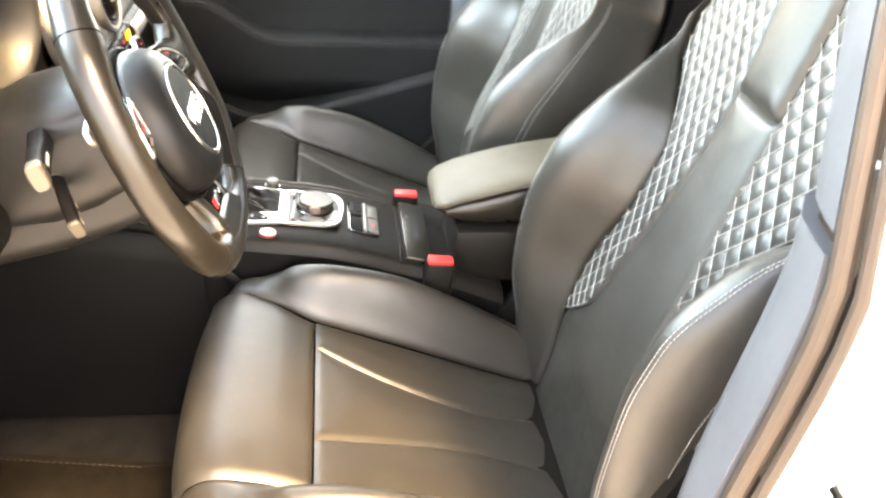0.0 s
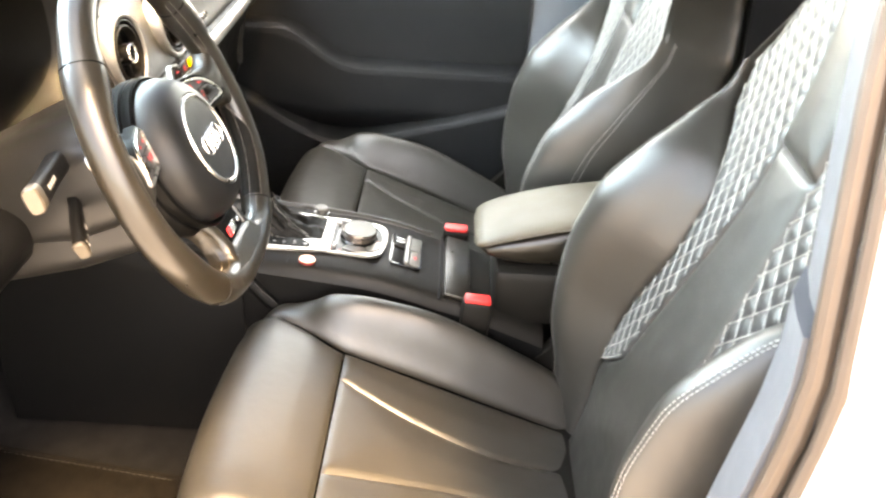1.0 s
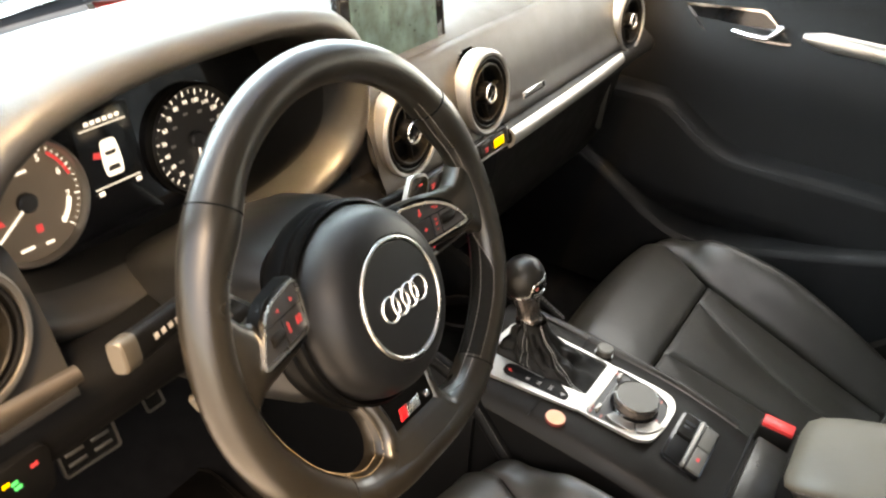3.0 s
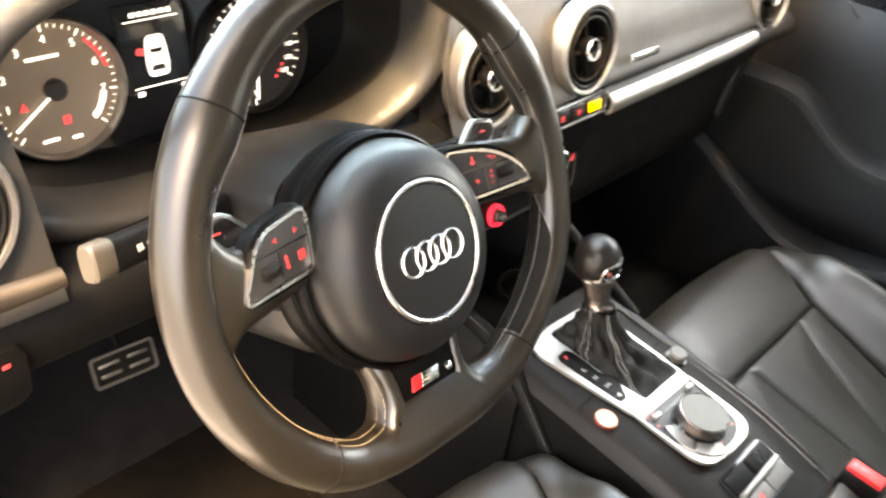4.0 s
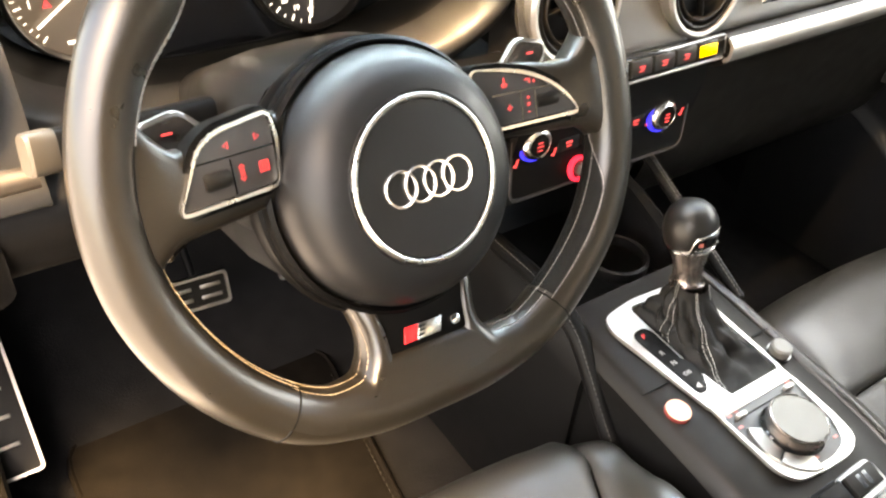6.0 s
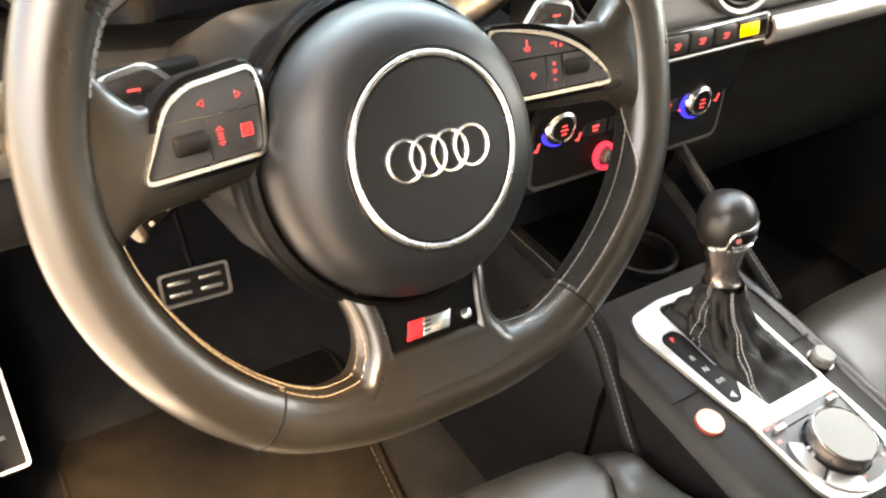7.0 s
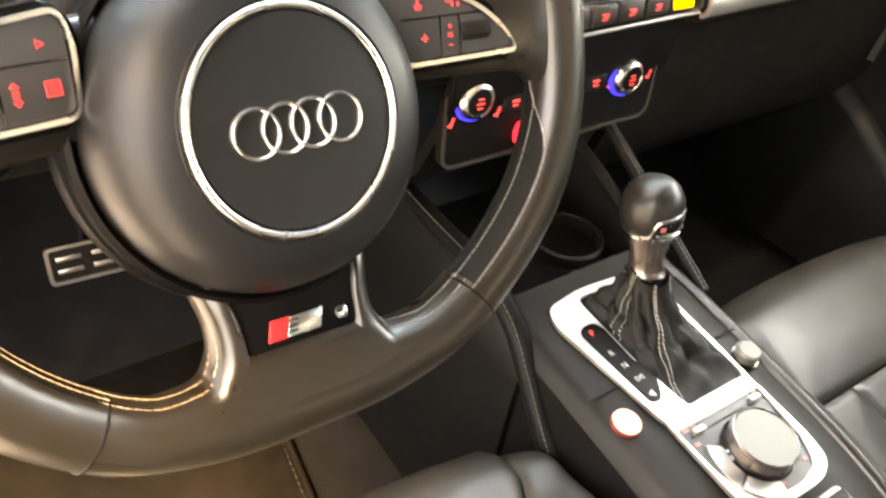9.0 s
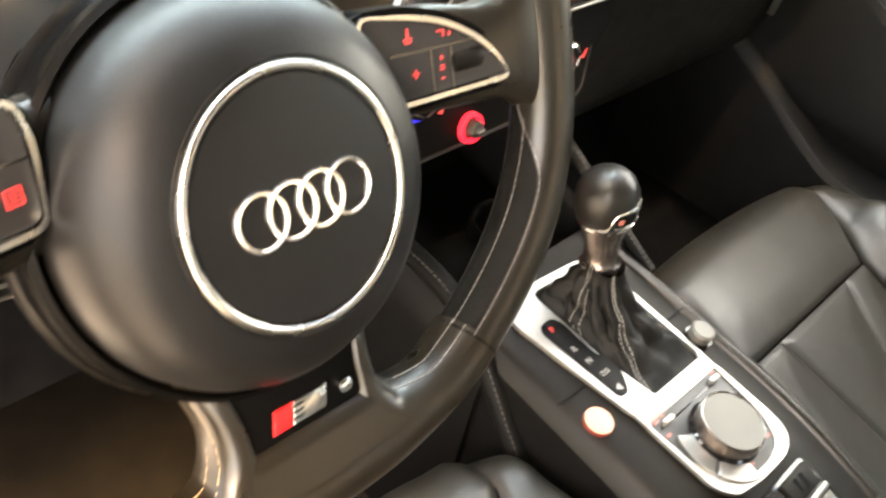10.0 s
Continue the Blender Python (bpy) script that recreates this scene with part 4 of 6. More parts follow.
# one half of the lower spoke: the rim of the opening and the ridge beside the insert, from the rim up to the hub
EDGE_LOW = [(0.0520, -0.1400, -0.0095), (0.0462, -0.1345, -0.0115), (0.0428, -0.1265, -0.0140), (0.0425, -0.1160, -0.0170), (0.0450, -0.1040, -0.0210), (0.0490, -0.0920, -0.0260), (0.0540, -0.0780, -0.0310)]
RIDGE_LOW = [(0.0490, -0.1530, 0.0100), (0.0385, -0.1440, 0.0070), (0.0325, -0.1335, 0.0040), (0.0320, -0.1190, 0.0005), (0.0340, -0.1060, -0.0030), (0.0370, -0.0940, -0.0090), (0.0420, -0.0780, -0.0170)]


def lower_half(sg):
    flip = lambda p: TURN @ Vector((sg * p[0], p[1], p[2]))
    degs = [270 + sg * d + STEER for d in (38, 32, 26)]
    edge = smooth_path([rim_surface(d, 178, 0.0002) for d in degs] + [flip(p) for p in EDGE_LOW], 72)
    ridge = smooth_path([rim_surface(d, 92, 0.0002) for d in degs] + [flip(p) for p in RIDGE_LOW], 72)
    rows = []
    for i, (e, r) in enumerate(zip(edge, ridge)):
        w = smoothstep(38, 46, i)
        out = Vector((e.x - r.x, e.y - r.y, 0)).normalized()
        row = [e + Vector((0, 0, -0.014)) - out * 0.004, e + Vector((0, 0, -0.006)) - out * 0.0004]
        for k in range(13):
            t = k / 12
            low = e * (1 - t) ** 2 + Vector((e.x, e.y, r.z)) * (1.9 * t * (1 - t)) + (e + r) * (0.05 * t * (1 - t)) + r * t * t
            high = e.lerp(r, t) + (out * 0.62 + Vector((0, 0, 0.78))) * (0.0044 * 4 * t * (1 - t))
            row.append(high.lerp(low, smoothstep(10, 28, i) * (1 - smoothstep(38, 60, i))))
        row += [r - out * 0.0018 + Vector((0, 0, -0.0008 * w)), r - out * (0.0060 - 0.0036 * w) + Vector((0, 0, -0.0004 - 0.0058 * w))]
        rows.append(row)
    return rows


halves = {sg: lower_half(sg) for sg in (-1, 1)}
for sg in (-1, 1):
    part("lower_spoke", grid(halves[sg]), RIM_LEATHER, whl, "leather prong of the lower spoke", 80)
    bb = bmesh.new()
    for k in (2, 5):
        stitches([r[k] for r in halves[sg]], bb, pitch=0.0042, dash=0.0035, width=0.00034, lift=0.0004, normal=(sg * -0.5, 0.4, 0.75))
    part("stitching", bb, GOLD_THREAD if sg < 0 else GREY_THREAD, whl)
rows = []
for v, hw, n in ((-0.1290, 0.0300, -0.0060), (-0.1312, 0.0310, 0.0000), (-0.1335, 0.0330, 0.0040), (-0.1380, 0.0352, 0.0056), (-0.1440, 0.0388, 0.0072), (-0.1530, 0.0492, 0.0101), (-0.1590, 0.0600, 0.0118), (-0.1660, 0.0640, 0.0110)):
    rows.append([TURN @ Vector((hw * k / 8, v, n)) for k in range(-8, 9)])
part("spoke_bridge", grid(rows), RIM_LEATHER, whl, "", 80)

# badge insert on the lower spoke
INS = TURN @ Matrix.Translation((0, -0.112, -0.0050)) @ pose(0, 0, 0, -13, 0, 0)
rec = round_poly([(-0.042, 0.026), (-0.0315, -0.0195), (0.0315, -0.0195), (0.042, 0.026)], 0.005)
ins = part("lower_insert", prism(rec, -0.008, 0.0008, 0.0008, m=INS), SHADOW_RING, whl, "gloss black insert with a small red and silver badge")
part("badge_red", prism([(-0.0185, -0.0160), (-0.0085, -0.0160), (-0.0055, -0.0062), (-0.0155, -0.0062)], 0.0006, 0.0020, 0.0004, m=INS), RED_BADGE, ins, "red badge field")
part("badge_silver", prism([(-0.0085, -0.0160), (0.0095, -0.0160), (0.0125, -0.0062), (-0.0055, -0.0062)], 0.0006, 0.0021, 0.0004, m=INS), FRAME, ins)
marks("badge_bar", [(-0.0042, -0.0082, 0.0060, 0.0009), (-0.0048, -0.0108, 0.0060, 0.0009), (-0.0056, -0.0134, 0.0060, 0.0009)], 0.0022, GLOSS, ins, INS)
# chrome tab modelled in place of the bright reflection on the insert
part("insert_glint", prism(rounded(0.0185, -0.0150, 0.0255, -0.0085, 0.0026, 3), 0.0006, 0.0024, 0.0006, m=INS), CHROME, ins)

# hub cover with silver ring and four-ring emblem
HUB = WHEEL.inverted() @ Matrix.Translation((-0.3585, -0.004, 0.9235)) @ pose(0, 0, 0, 90 - 27, 0, 4) @ pose(0, 0, 0, 0, 0, -2.5)
hub_profile = ((0.0, 0.0010), (0.030, 0.0008), (0.0452, 0.0), (0.0460, -0.0012), (0.0505, -0.0014), (0.0515, -0.0006), (0.060, -0.003), (0.068, -0.0085), (0.0745, -0.017), (0.0785, -0.028), (0.080, -0.042), (0.078, -0.050))
hub = part("hub_cover", lathe(hub_profile, 72, m=HUB), AIRBAG, whl, "matt black domed hub cover")
part("ring_trim", lathe(((0.0462, -0.0014), (0.0464, 0.0006), (0.0470, 0.0013), (0.0479, 0.0016), (0.0488, 0.0013), (0.0494, 0.0006), (0.0497, -0.0014)), 128, m=HUB), FRAME, hub, "polished silver ring", 85)
emb = HUB @ Matrix.Translation((0.0, -0.0012, 0.0012))
for k in range(4):
    part("emblem_ring", lathe(((0.0090, -0.0004), (0.0092, 0.0010), (0.0097, 0.0017), (0.0107, 0.0017), (0.0112, 0.0010), (0.0114, -0.0004)), 48, m=emb @ Matrix.Translation((-0.01965 + 0.0131 * k, 0, 0.0002 * (k % 2)))), CHROME, hub, "polished ring of the emblem")
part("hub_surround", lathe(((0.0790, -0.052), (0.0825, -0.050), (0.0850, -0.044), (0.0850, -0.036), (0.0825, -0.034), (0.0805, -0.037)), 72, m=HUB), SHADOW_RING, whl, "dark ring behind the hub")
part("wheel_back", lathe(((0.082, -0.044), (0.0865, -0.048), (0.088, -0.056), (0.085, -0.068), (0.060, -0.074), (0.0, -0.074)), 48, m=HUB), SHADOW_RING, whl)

# button pods
PODS = {-1: [(-0.0050, -0.0082), (0.0578, -0.0075), (0.0606, 0.0200), (0.0580, 0.0335), (0.0230, 0.0293), (0.0115, 0.0225)],
        1: [(-0.0790, -0.0120), (-0.0005, -0.0108), (-0.0082, 0.0006), (-0.0186, 0.0105), (-0.0299, 0.0175), (-0.0412, 0.0223), (-0.0563, 0.0258), (-0.0790, 0.0290)]}
for sg in (-1, 1):
    pts = PODS[sg]
    PM = Matrix.Translation((sg * 0.137, 0, 0.0075)) @ pose(0, 0, 0, 0, -12 * sg, 0)
    pod = part("button_pod", prism(round_poly(inset(pts, -0.0044), 0.008), -0.012, -0.0012, 0.0022, m=PM), SHADOW_RING, whl, "gloss black switch pod with a silver frame")
    o, i = round_poly(inset(pts, -0.0011), 0.006), round_poly(inset(pts, 0.0012), 0.005)
    fr = part("frame", frame_ring(o, i, -0.0020, 0.0012), FRAME, pod, "bright silver frame")
    fr.matrix_basis = PM
    part("face", prism(round_poly(inset(pts, 0.0020), 0.004), -0.004, -0.0004, 0.0006, m=PM), BUTTON, pod)
    if sg < 0:
        gaps = ((0.0335, 0.0150, 0.049, 0.0008), (0.0300, 0.0040, 0.0008, 0.019))
        rx, ry = 0.0205, 0.0045
        syms = [(0.0360, 0.0060, 0.0026, 0.0005), (0.0360, 0.0048, 0.0026, 0.0005), (0.0360, 0.0036, 0.0026, 0.0005)] + [(0.0500, 0.0062 - 0.0013 * k, 0.0032, 0.0005) for k in range(3)] + [(0.0500, 0.0076, 0.0060, 0.0005), (0.0500, 0.0022, 0.0060, 0.0005), (0.0472, 0.0049, 0.0005, 0.0054), (0.0528, 0.0049, 0.0005, 0.0054)]
        tris = ([(0.0272, 0.0207), (0.0306, 0.0189), (0.0306, 0.0225)], [(0.0506, 0.0216), (0.0472, 0.0198), (0.0472, 0.0234)],
                [(0.0360, 0.0094), (0.0340, 0.0074), (0.0380, 0.0074)], [(0.0360, 0.0002), (0.0380, 0.0022), (0.0340, 0.0022)])
    else:
        gaps = ((-0.0400, 0.0102, 0.050, 0.0008), (-0.0440, 0.0000, 0.0008, 0.019), (-0.0335, 0.0000, 0.0008, 0.019))
        rx, ry = -0.0245, 0.0015
        syms = [(-0.0552, 0.0186, 0.0009, 0.0040), (-0.0552, 0.0160, 0.0044, 0.0008), (-0.0552, 0.0146, 0.0034, 0.0006), (-0.0385, 0.0168, 0.0036, 0.0007), (-0.0367, 0.0154, 0.0007, 0.0026), (-0.0335, 0.0150, 0.0012, 0.0018),
                (-0.0528, 0.0005, 0.0040, 0.0006), (-0.0528, 0.0005, 0.0006, 0.0040), (-0.0387, 0.0050, 0.0020, 0.0006), (-0.0387, 0.0050, 0.0006, 0.0020), (-0.0387, 0.0014, 0.0026, 0.0006), (-0.0387, 0.0000, 0.0026, 0.0006), (-0.0387, -0.0042, 0.0020, 0.0006)]
        tris = ()
    marks("gap", gaps, -0.0003, GLOSS, pod, PM)
    part("roller", lathe(((0.0, -0.0080), (0.0046, -0.0080), (0.0054, -0.0064), (0.0054, 0.0064), (0.0046, 0.0080), (0.0, 0.0080)), 24, m=PM @ Matrix.Translation((rx, ry, -0.0028)) @ pose(0, 0, 0, 0, 90, 0)), HARD, pod)
    for tr in tris:
        sym = part("symbol", frame_ring(tr, inset(tr, 0.0005), -0.0005, 0.0000), RED_LIT, pod, "red lit arrow")
        sym.matrix_basis = PM
    marks("symbol", syms, -0.0001, RED_LIT, pod, PM)

# paddles
for sg in (-1, 1):
    pts = [(x * -sg, y) for x, y in [(-0.143, 0.036), (-0.144, 0.026), (-0.137, 0.018), (-0.100, 0.004), (-0.100, 0.022), (-0.119, 0.0410)]]
    if sg > 0:
        pts = pts[::-1]
    pad = part("shift_paddle", prism(round_poly(pts, 0.006), -0.034, -0.029, 0.0015), SATIN, whl, "shift paddle with a bright edge")
    part("paddle_face", prism(round_poly(inset(pts, 0.003), 0.004), -0.0292, -0.0283, 0.0004), COLLAR, pad)
    marks("paddle_mark", ((sg * 0.128, 0.029, 0.006, 0.0012),), -0.0281, RED_LIT, pad)

# ---- steering column ----
col = thing("steering_column", "black plastic steering column cover with stalks", "steering column")
AX, UPV = Vector((0, 0.940, -0.342)), Vector((0, 0.342, 0.940))
base = Vector((-0.356, 0.072, 0.905))
secs = []
for d, hw, hh in ((0.0, 0.072, 0.058), (0.03, 0.078, 0.064), (0.08, 0.080, 0.066), (0.13, 0.074, 0.058), (0.20, 0.066, 0.048)):
    c = base + AX * d
    secs.append((tuple(c), hw, hh, (1, 0, 0), tuple(UPV)))
part("column_cover", loft_sections(secs, 32), COLUMN_GLOSS, col)
secs = []
for d, hw, hh in ((-0.004, 0.050, 0.034), (0.002, 0.062, 0.042), (0.02, 0.066, 0.046), (0.10, 0.068, 0.048), (0.20, 0.062, 0.040)):
    secs.append((tuple(base + AX * d - UPV * 0.050), hw, hh, (1, 0, 0), tuple(UPV)))
part("lower_shroud", loft_sections(secs, 32), COLUMN_GLOSS, col, "lower half of the column cover")


def stalk(root, tip, r0, r1, label, cap=CAP, prints=(), c0=0.862):
    """A flattened lever with a separate cap at its tip."""
    root, d = Vector(root), Vector(tip) - Vector(root)
    t = d.normalized()
    A = (Vector((0, 0.30, 0.95)) - t * t.dot(Vector((0, 0.30, 0.95)))).normalized()
    B = t.cross(A)
    sec = lambda f, a, b: (tuple(root + d * f), a, b, tuple(A), tuple(B))
    s = part("stalk", loft_sections([sec(0, r0 * 0.9, r0 * 0.75), sec(0.25, r0 * 0.85, r0 * 0.70), sec(0.55, r1 * 0.95, r1 * 0.62), sec(c0 - 0.002, r1, r1 * 0.60)], 24), COLUMN, col, label)
    part("end_cap", loft_sections([sec(c0, r1 * 1.02, r1 * 0.62), sec(c0 + 0.008, r1 * 1.05, r1 * 0.65), sec(0.985, r1 * 1.04, r1 * 0.62), sec(1.0, r1 * 0.94, r1 * 0.50)], 24), cap, s, "satin grey cap" if cap is CAP else "black cap")
    F = B if B.y < 0 else -B
    rot = Matrix((t, F.cross(t), F)).transposed().to_4x4()
    for f, v, w, h in prints:
        part("stalk_mark", box((w, h, 0.0004), m=Matrix.Translation(root + d * f + F * (r1 * 0.655) + F.cross(t) * v) @ rot), PRINT, s)
    return s


s1 = stalk((-0.440, 0.122, 0.925), (-0.551, 0.090, 0.943), 0.0125, 0.0115, "indicator stalk with printed symbols")
for k in range(4):
    part("stalk_mark", box((0.0042, 0.0042, 0.0004), m=Matrix.Translation((-0.516 + 0.008 * k, 0.0925 + 0.0023 * k, 0.9400 - 0.0013 * k)) @ pose(0, 0, 0, 72, 0, 16)), PRINT, s1)
stalk((-0.425, 0.120, 0.882), (-0.494, 0.087, 0.860), 0.008, 0.0100, "lower cruise stalk with printed symbols", CAP,
      ((0.58, 0.0030, 0.006, 0.0008), (0.60, 0.0004, 0.007, 0.0008), (0.72, 0.0030, 0.003, 0.0022), (0.88, 0.0030, 0.0026, 0.0026), (0.88, -0.0025, 0.0034, 0.0009)), 0.945)
stalk((-0.270, 0.128, 0.893), (-0.180, 0.110, 0.900), 0.010, 0.0115, "wiper stalk")

# ---- centre stack ----
stack = thing("centre_stack", "black centre stack with climate controls", "climate panel")
rows = []
for x in np.linspace(-0.135, 0.122, 14):
    rows.append([(x, y, z) for y, z in ((0.22, 0.858), (0.185, 0.838), (0.182, 0.800), (0.190, 0.760), (0.212, 0.710), (0.235, 0.680), (0.28, 0.672), (0.42, 0.670))])
part("housing", shell(rows, 0.01), COLUMN, stack)
CL = Matrix.Translation((-0.012, 0.1795, 0.762)) @ pose(0, 0, 0, 90 - 5, 0, 0)
o, i = rounded(-0.124, -0.040, 0.124, 0.036, 0.012), rounded(-0.121, -0.037, 0.121, 0.033, 0.010)
part("climate_face", prism(o, -0.006, 0.002, 0.001, m=CL), COLUMN, stack)
part("climate_frame", frame_ring(o, i, 0.0018, 0.0034, None), BUTTON, stack).matrix_basis = CL
for kx, ky in ((-0.096, 0.022), (0.081, 0.009)):
    m = CL @ Matrix.Translation((kx, ky, 0)) @ Matrix.Diagonal((1, 1, 0.85, 1))
    kn = part("temperature_knob", lathe(((0.0172, 0.0), (0.0172, 0.005), (0.0163, 0.0105), (0.0138, 0.0140), (0.0124, 0.0146), (0.0120, 0.0138), (0.0, 0.0138)), 40, m=m), FRAME, stack, "silver temperature knob")
    part("knob_face", lathe(((0.0, 0.0150), (0.0112, 0.0148), (0.0117, 0.0136)), 32, m=m), COLUMN, kn)
    for a0, a1, mt, nm in ((96, 285, BLUE_GLOW, "blue_ring"), (10, 90, RED_GLOW, "red_ring")):
        rows = [[(r * math.cos(radians(a)), r * math.sin(radians(a)), z) for r, z in ((0.0174, 0.0062), (0.0194, 0.0056), (0.0199, 0.002))] for a in np.linspace(a0, a1, 24)]
        g = shell(rows, 0.0004)
        bmesh.ops.transform(g, matrix=m, verts=g.verts)
        part(nm, g, mt, kn, "lit ring segment")
    marks("knob_mark", ((0.0, 0.003, 0.006, 0.0011), (0.0, -0.001, 0.008, 0.0011), (0.0, -0.005, 0.006, 0.0011)), 0.0153, RED_LIT, kn, m)
for k in range(4):
    x = -0.052 + 0.031 * k
    b1 = part("climate_button", box((0.027, 0.014, 0.005), (x, 0.010, 0.003), 0.001, m=CL), SWITCH, stack)
    marks("symbol", ((x, 0.0118, 0.008, 0.0022), (x, 0.0078, 0.006, 0.0016)), 0.0058, RED_LIT, b1, CL)
for x in (-0.117, 0.114, 0.063, -0.069):
    mk = bmesh.new()
    prism([(x - 0.004, 0.001), (x + 0.001, -0.001), (x + 0.004, 0.008), (x + 0.0015, 0.008), (x, 0.003)], 0.0022, 0.0027, bm=mk, m=CL)
    part("seat_heat_symbol", mk, RED_LIT, stack)
# lit socket below
SK = Matrix.Translation((-0.050, 0.1695, 0.742)) @ pose(0, 0, 0, 90 - 16, 0, 0) @ Matrix.Diagonal((0.78, 0.78, 0.8, 1))
sock = thing("lighter_socket", "round socket with a glowing red ring", "power socket")
part("plug", lathe(((0.0, 0.012), (0.008, 0.012), (0.0095, 0.010), (0.0100, 0.0)), 28, m=SK), BUTTON, sock)
part("plug_tab", box((0.010, 0.003, 0.006), (0, 0, 0.014), 0.001, m=SK), SATIN, sock)
part("glow_ring", lathe(((0.0125, -0.002), (0.0130, 0.004), (0.0165, 0.004), (0.0175, -0.002)), 40, m=SK), RED_GLOW, sock, "glowing red ring")

# button row
row = thing("button_row", "row of black dashboard buttons, one amber lamp lit", "button panel")
BR = Matrix.Translation((0.004, 0.162, 0.847)) @ pose(0, 0, 0, 90 - 12, 0, 0)
part("carrier", box((0.240, 0.024, 0.020), (0, 0, -0.008), 0.003, m=BR), GLOSS, row)
part("lower_trim", box((0.236, 0.003, 0.004), (0, -0.0135, 0.000), 0.001, m=BR), SATIN, row, "thin silver trim line")
for k in range(7):
    x = -0.100 + 0.0315 * k
    bt = part("button", box((0.0285, 0.017, 0.006), (x, 0, 0.002), 0.0015, m=BR), SWITCH, row)
    if k == 6:
        part("amber_lamp", box((0.025, 0.0115, 0.002), (x, 0, 0.0050), 0.0008, m=BR), AMBER_LIT, bt, "lit amber lamp")
    else:
        marks("symbol", ((x, 0.0014, 0.008, 0.0010), (x + 0.001, -0.0006, 0.005, 0.0009), (x - 0.001, -0.0028, 0.006, 0.0009)), 0.0052, RED_LIT, bt, BR)
part("end_cap", box((0.003, 0.020, 0.006), (0.1185, 0, -0.001), 0.001, m=BR), SATIN, row)

# ---- pop-up display ----
scr = thing("display_screen", "thin upright display on the dashboard top", "display", Matrix.Translation((-0.018, 0.247, 0.966)) @ pose(0, 0, 0, 90 - 8, 0, 0))
part("housing", box((0.200, 0.130, 0.012), (0, 0.061, 0), 0.004), GLOSS, scr)
part("frame", frame_ring(rounded(-0.0995, -0.003, 0.0995, 0.125, 0.006), rounded(-0.0980, -0.0015, 0.0980, 0.1235, 0.005), 0.003, 0.0066), HARD, scr)
part("panel", box((0.164, 0.104, 0.001), (0, 0.062, 0.0063)), material("display_picture", (0.022, 0.040, 0.040), 0.3, spec=0.3, var=0.95, var_size=45, emit=(0.25, 0.42, 0.42), strength=0.00586), scr)
part("foot", box((0.120, 0.03, 0.020), (0, -0.004, -0.004), 0.004), HARD, scr)

# ---- light switch ----
lsw = thing("light_switch", "black light switch panel with lit symbols", "light switch", Matrix.Translation((-0.622, 0.166, 0.820)) @ pose(0, 0, 0, 90 + 4, 0, 4))
part("plate", prism(rounded(-0.060, -0.030, 0.050, 0.024, 0.010), -0.008, 0.003, 0.002), COLUMN, lsw)
kn = part("rotary_knob", lathe(((0.0150, 0.0), (0.0146, 0.010), (0.0130, 0.012), (0.0, 0.0125)), 36, m=Matrix.Translation((-0.008, -0.008, 0.002))), BUTTON, lsw)
part("knob_rim", lathe(((0.0146, 0.009), (0.0150, 0.0125), (0.0140, 0.0132), (0.0130, 0.0122)), 36, m=Matrix.Translation((-0.008, -0.008, 0.002))), CHROME, kn, "bright rim")
part("grip", box((0.007, 0.027, 0.007), (-0.008, -0.008, 0.0155), 0.002), BUTTON, kn)
for x, y, mt in ((0.0120, 0.0100, AMBER_LIT), (0.0185, 0.0065, GREEN_LIT), (0.0205, 0.0005, GREEN_LIT), (-0.022, 0.010, RED_LIT), (0.036, 0.0105, RED_LIT), (-0.040, -0.016, RED_LIT)):
    part("symbol", box((0.0056, 0.0034, 0.0006), (x, y, 0.0034), 0.0001, m=pose(0, 0, 0, 0, 0, 0)), mt, lsw)

# ---- paper on the dashboard ----
pp = thing("paper_sheet", "white printed sheet with a red heading on the dashboard", "paper", Matrix.Translation((-0.130, 0.508, 0.9995)) @ pose(0, 0, 0, 0, 0, -29))
rows = [[(x, y, 0.0015 * math.sin(x * 30) + 0.001 * math.sin(y * 40 + 1)) for y in np.linspace(-0.060, 0.060, 10)] for x in np.linspace(-0.085, 0.105, 12)]
part("sheet", shell(rows, 0.0005), PAPER, pp)
rd = part("red_heading", box((0.085, 0.100, 0.0006), (-0.036, 0.002, 0.0030), 0.0002), RED_INK, pp, "red printed heading")
marks("plain_bar", [(-0.030, -0.022 + 0.018 * k, 0.052, 0.007) for k in range(3)], 0.0036, PAPER, rd)

# ---- centre console ----
con = thing("centre_console", "black leather-trimmed centre console between the seats", "centre console")
CTOP = ((-0.42, 0.50), (-0.30, 0.548), (-0.25, 0.562), (-0.19, 0.581), (-0.13, 0.595), (-0.044, 0.606), (0.05, 0.616), (0.085, 0.619), (0.102, 0.621))
CX = -0.010
rows = []
path = smooth_path([(0, y, z) for y, z in CTOP], 48)
for p in path:
    hw = 0.096
    sec = [(-hw - 0.004, 0.29), (-hw - 0.006, 0.45), (-hw - 0.002, p.z - 0.022), (-hw + 0.004, p.z - 0.008), (-hw + 0.014, p.z - 0.001), (-0.05, p.z), (0.0, p.z), (0.05, p.z), (hw - 0.014, p.z - 0.001), (hw - 0.004, p.z - 0.008), (hw + 0.002, p.z - 0.022), (hw + 0.006, 0.45), (hw + 0.004, 0.29)]
    rows.append([(CX + x, p.y, min(z, p.z)) for x, z in sec])
part("body", grid([r[2:-2] for r in rows]), HARD, con)
# sides coloured darker than the top, in place of shade from the door opening
for q in (slice(0, 3), slice(-3, None)):
    part("shaded_flank", grid([r[q] for r in rows]), COLUMN, con)
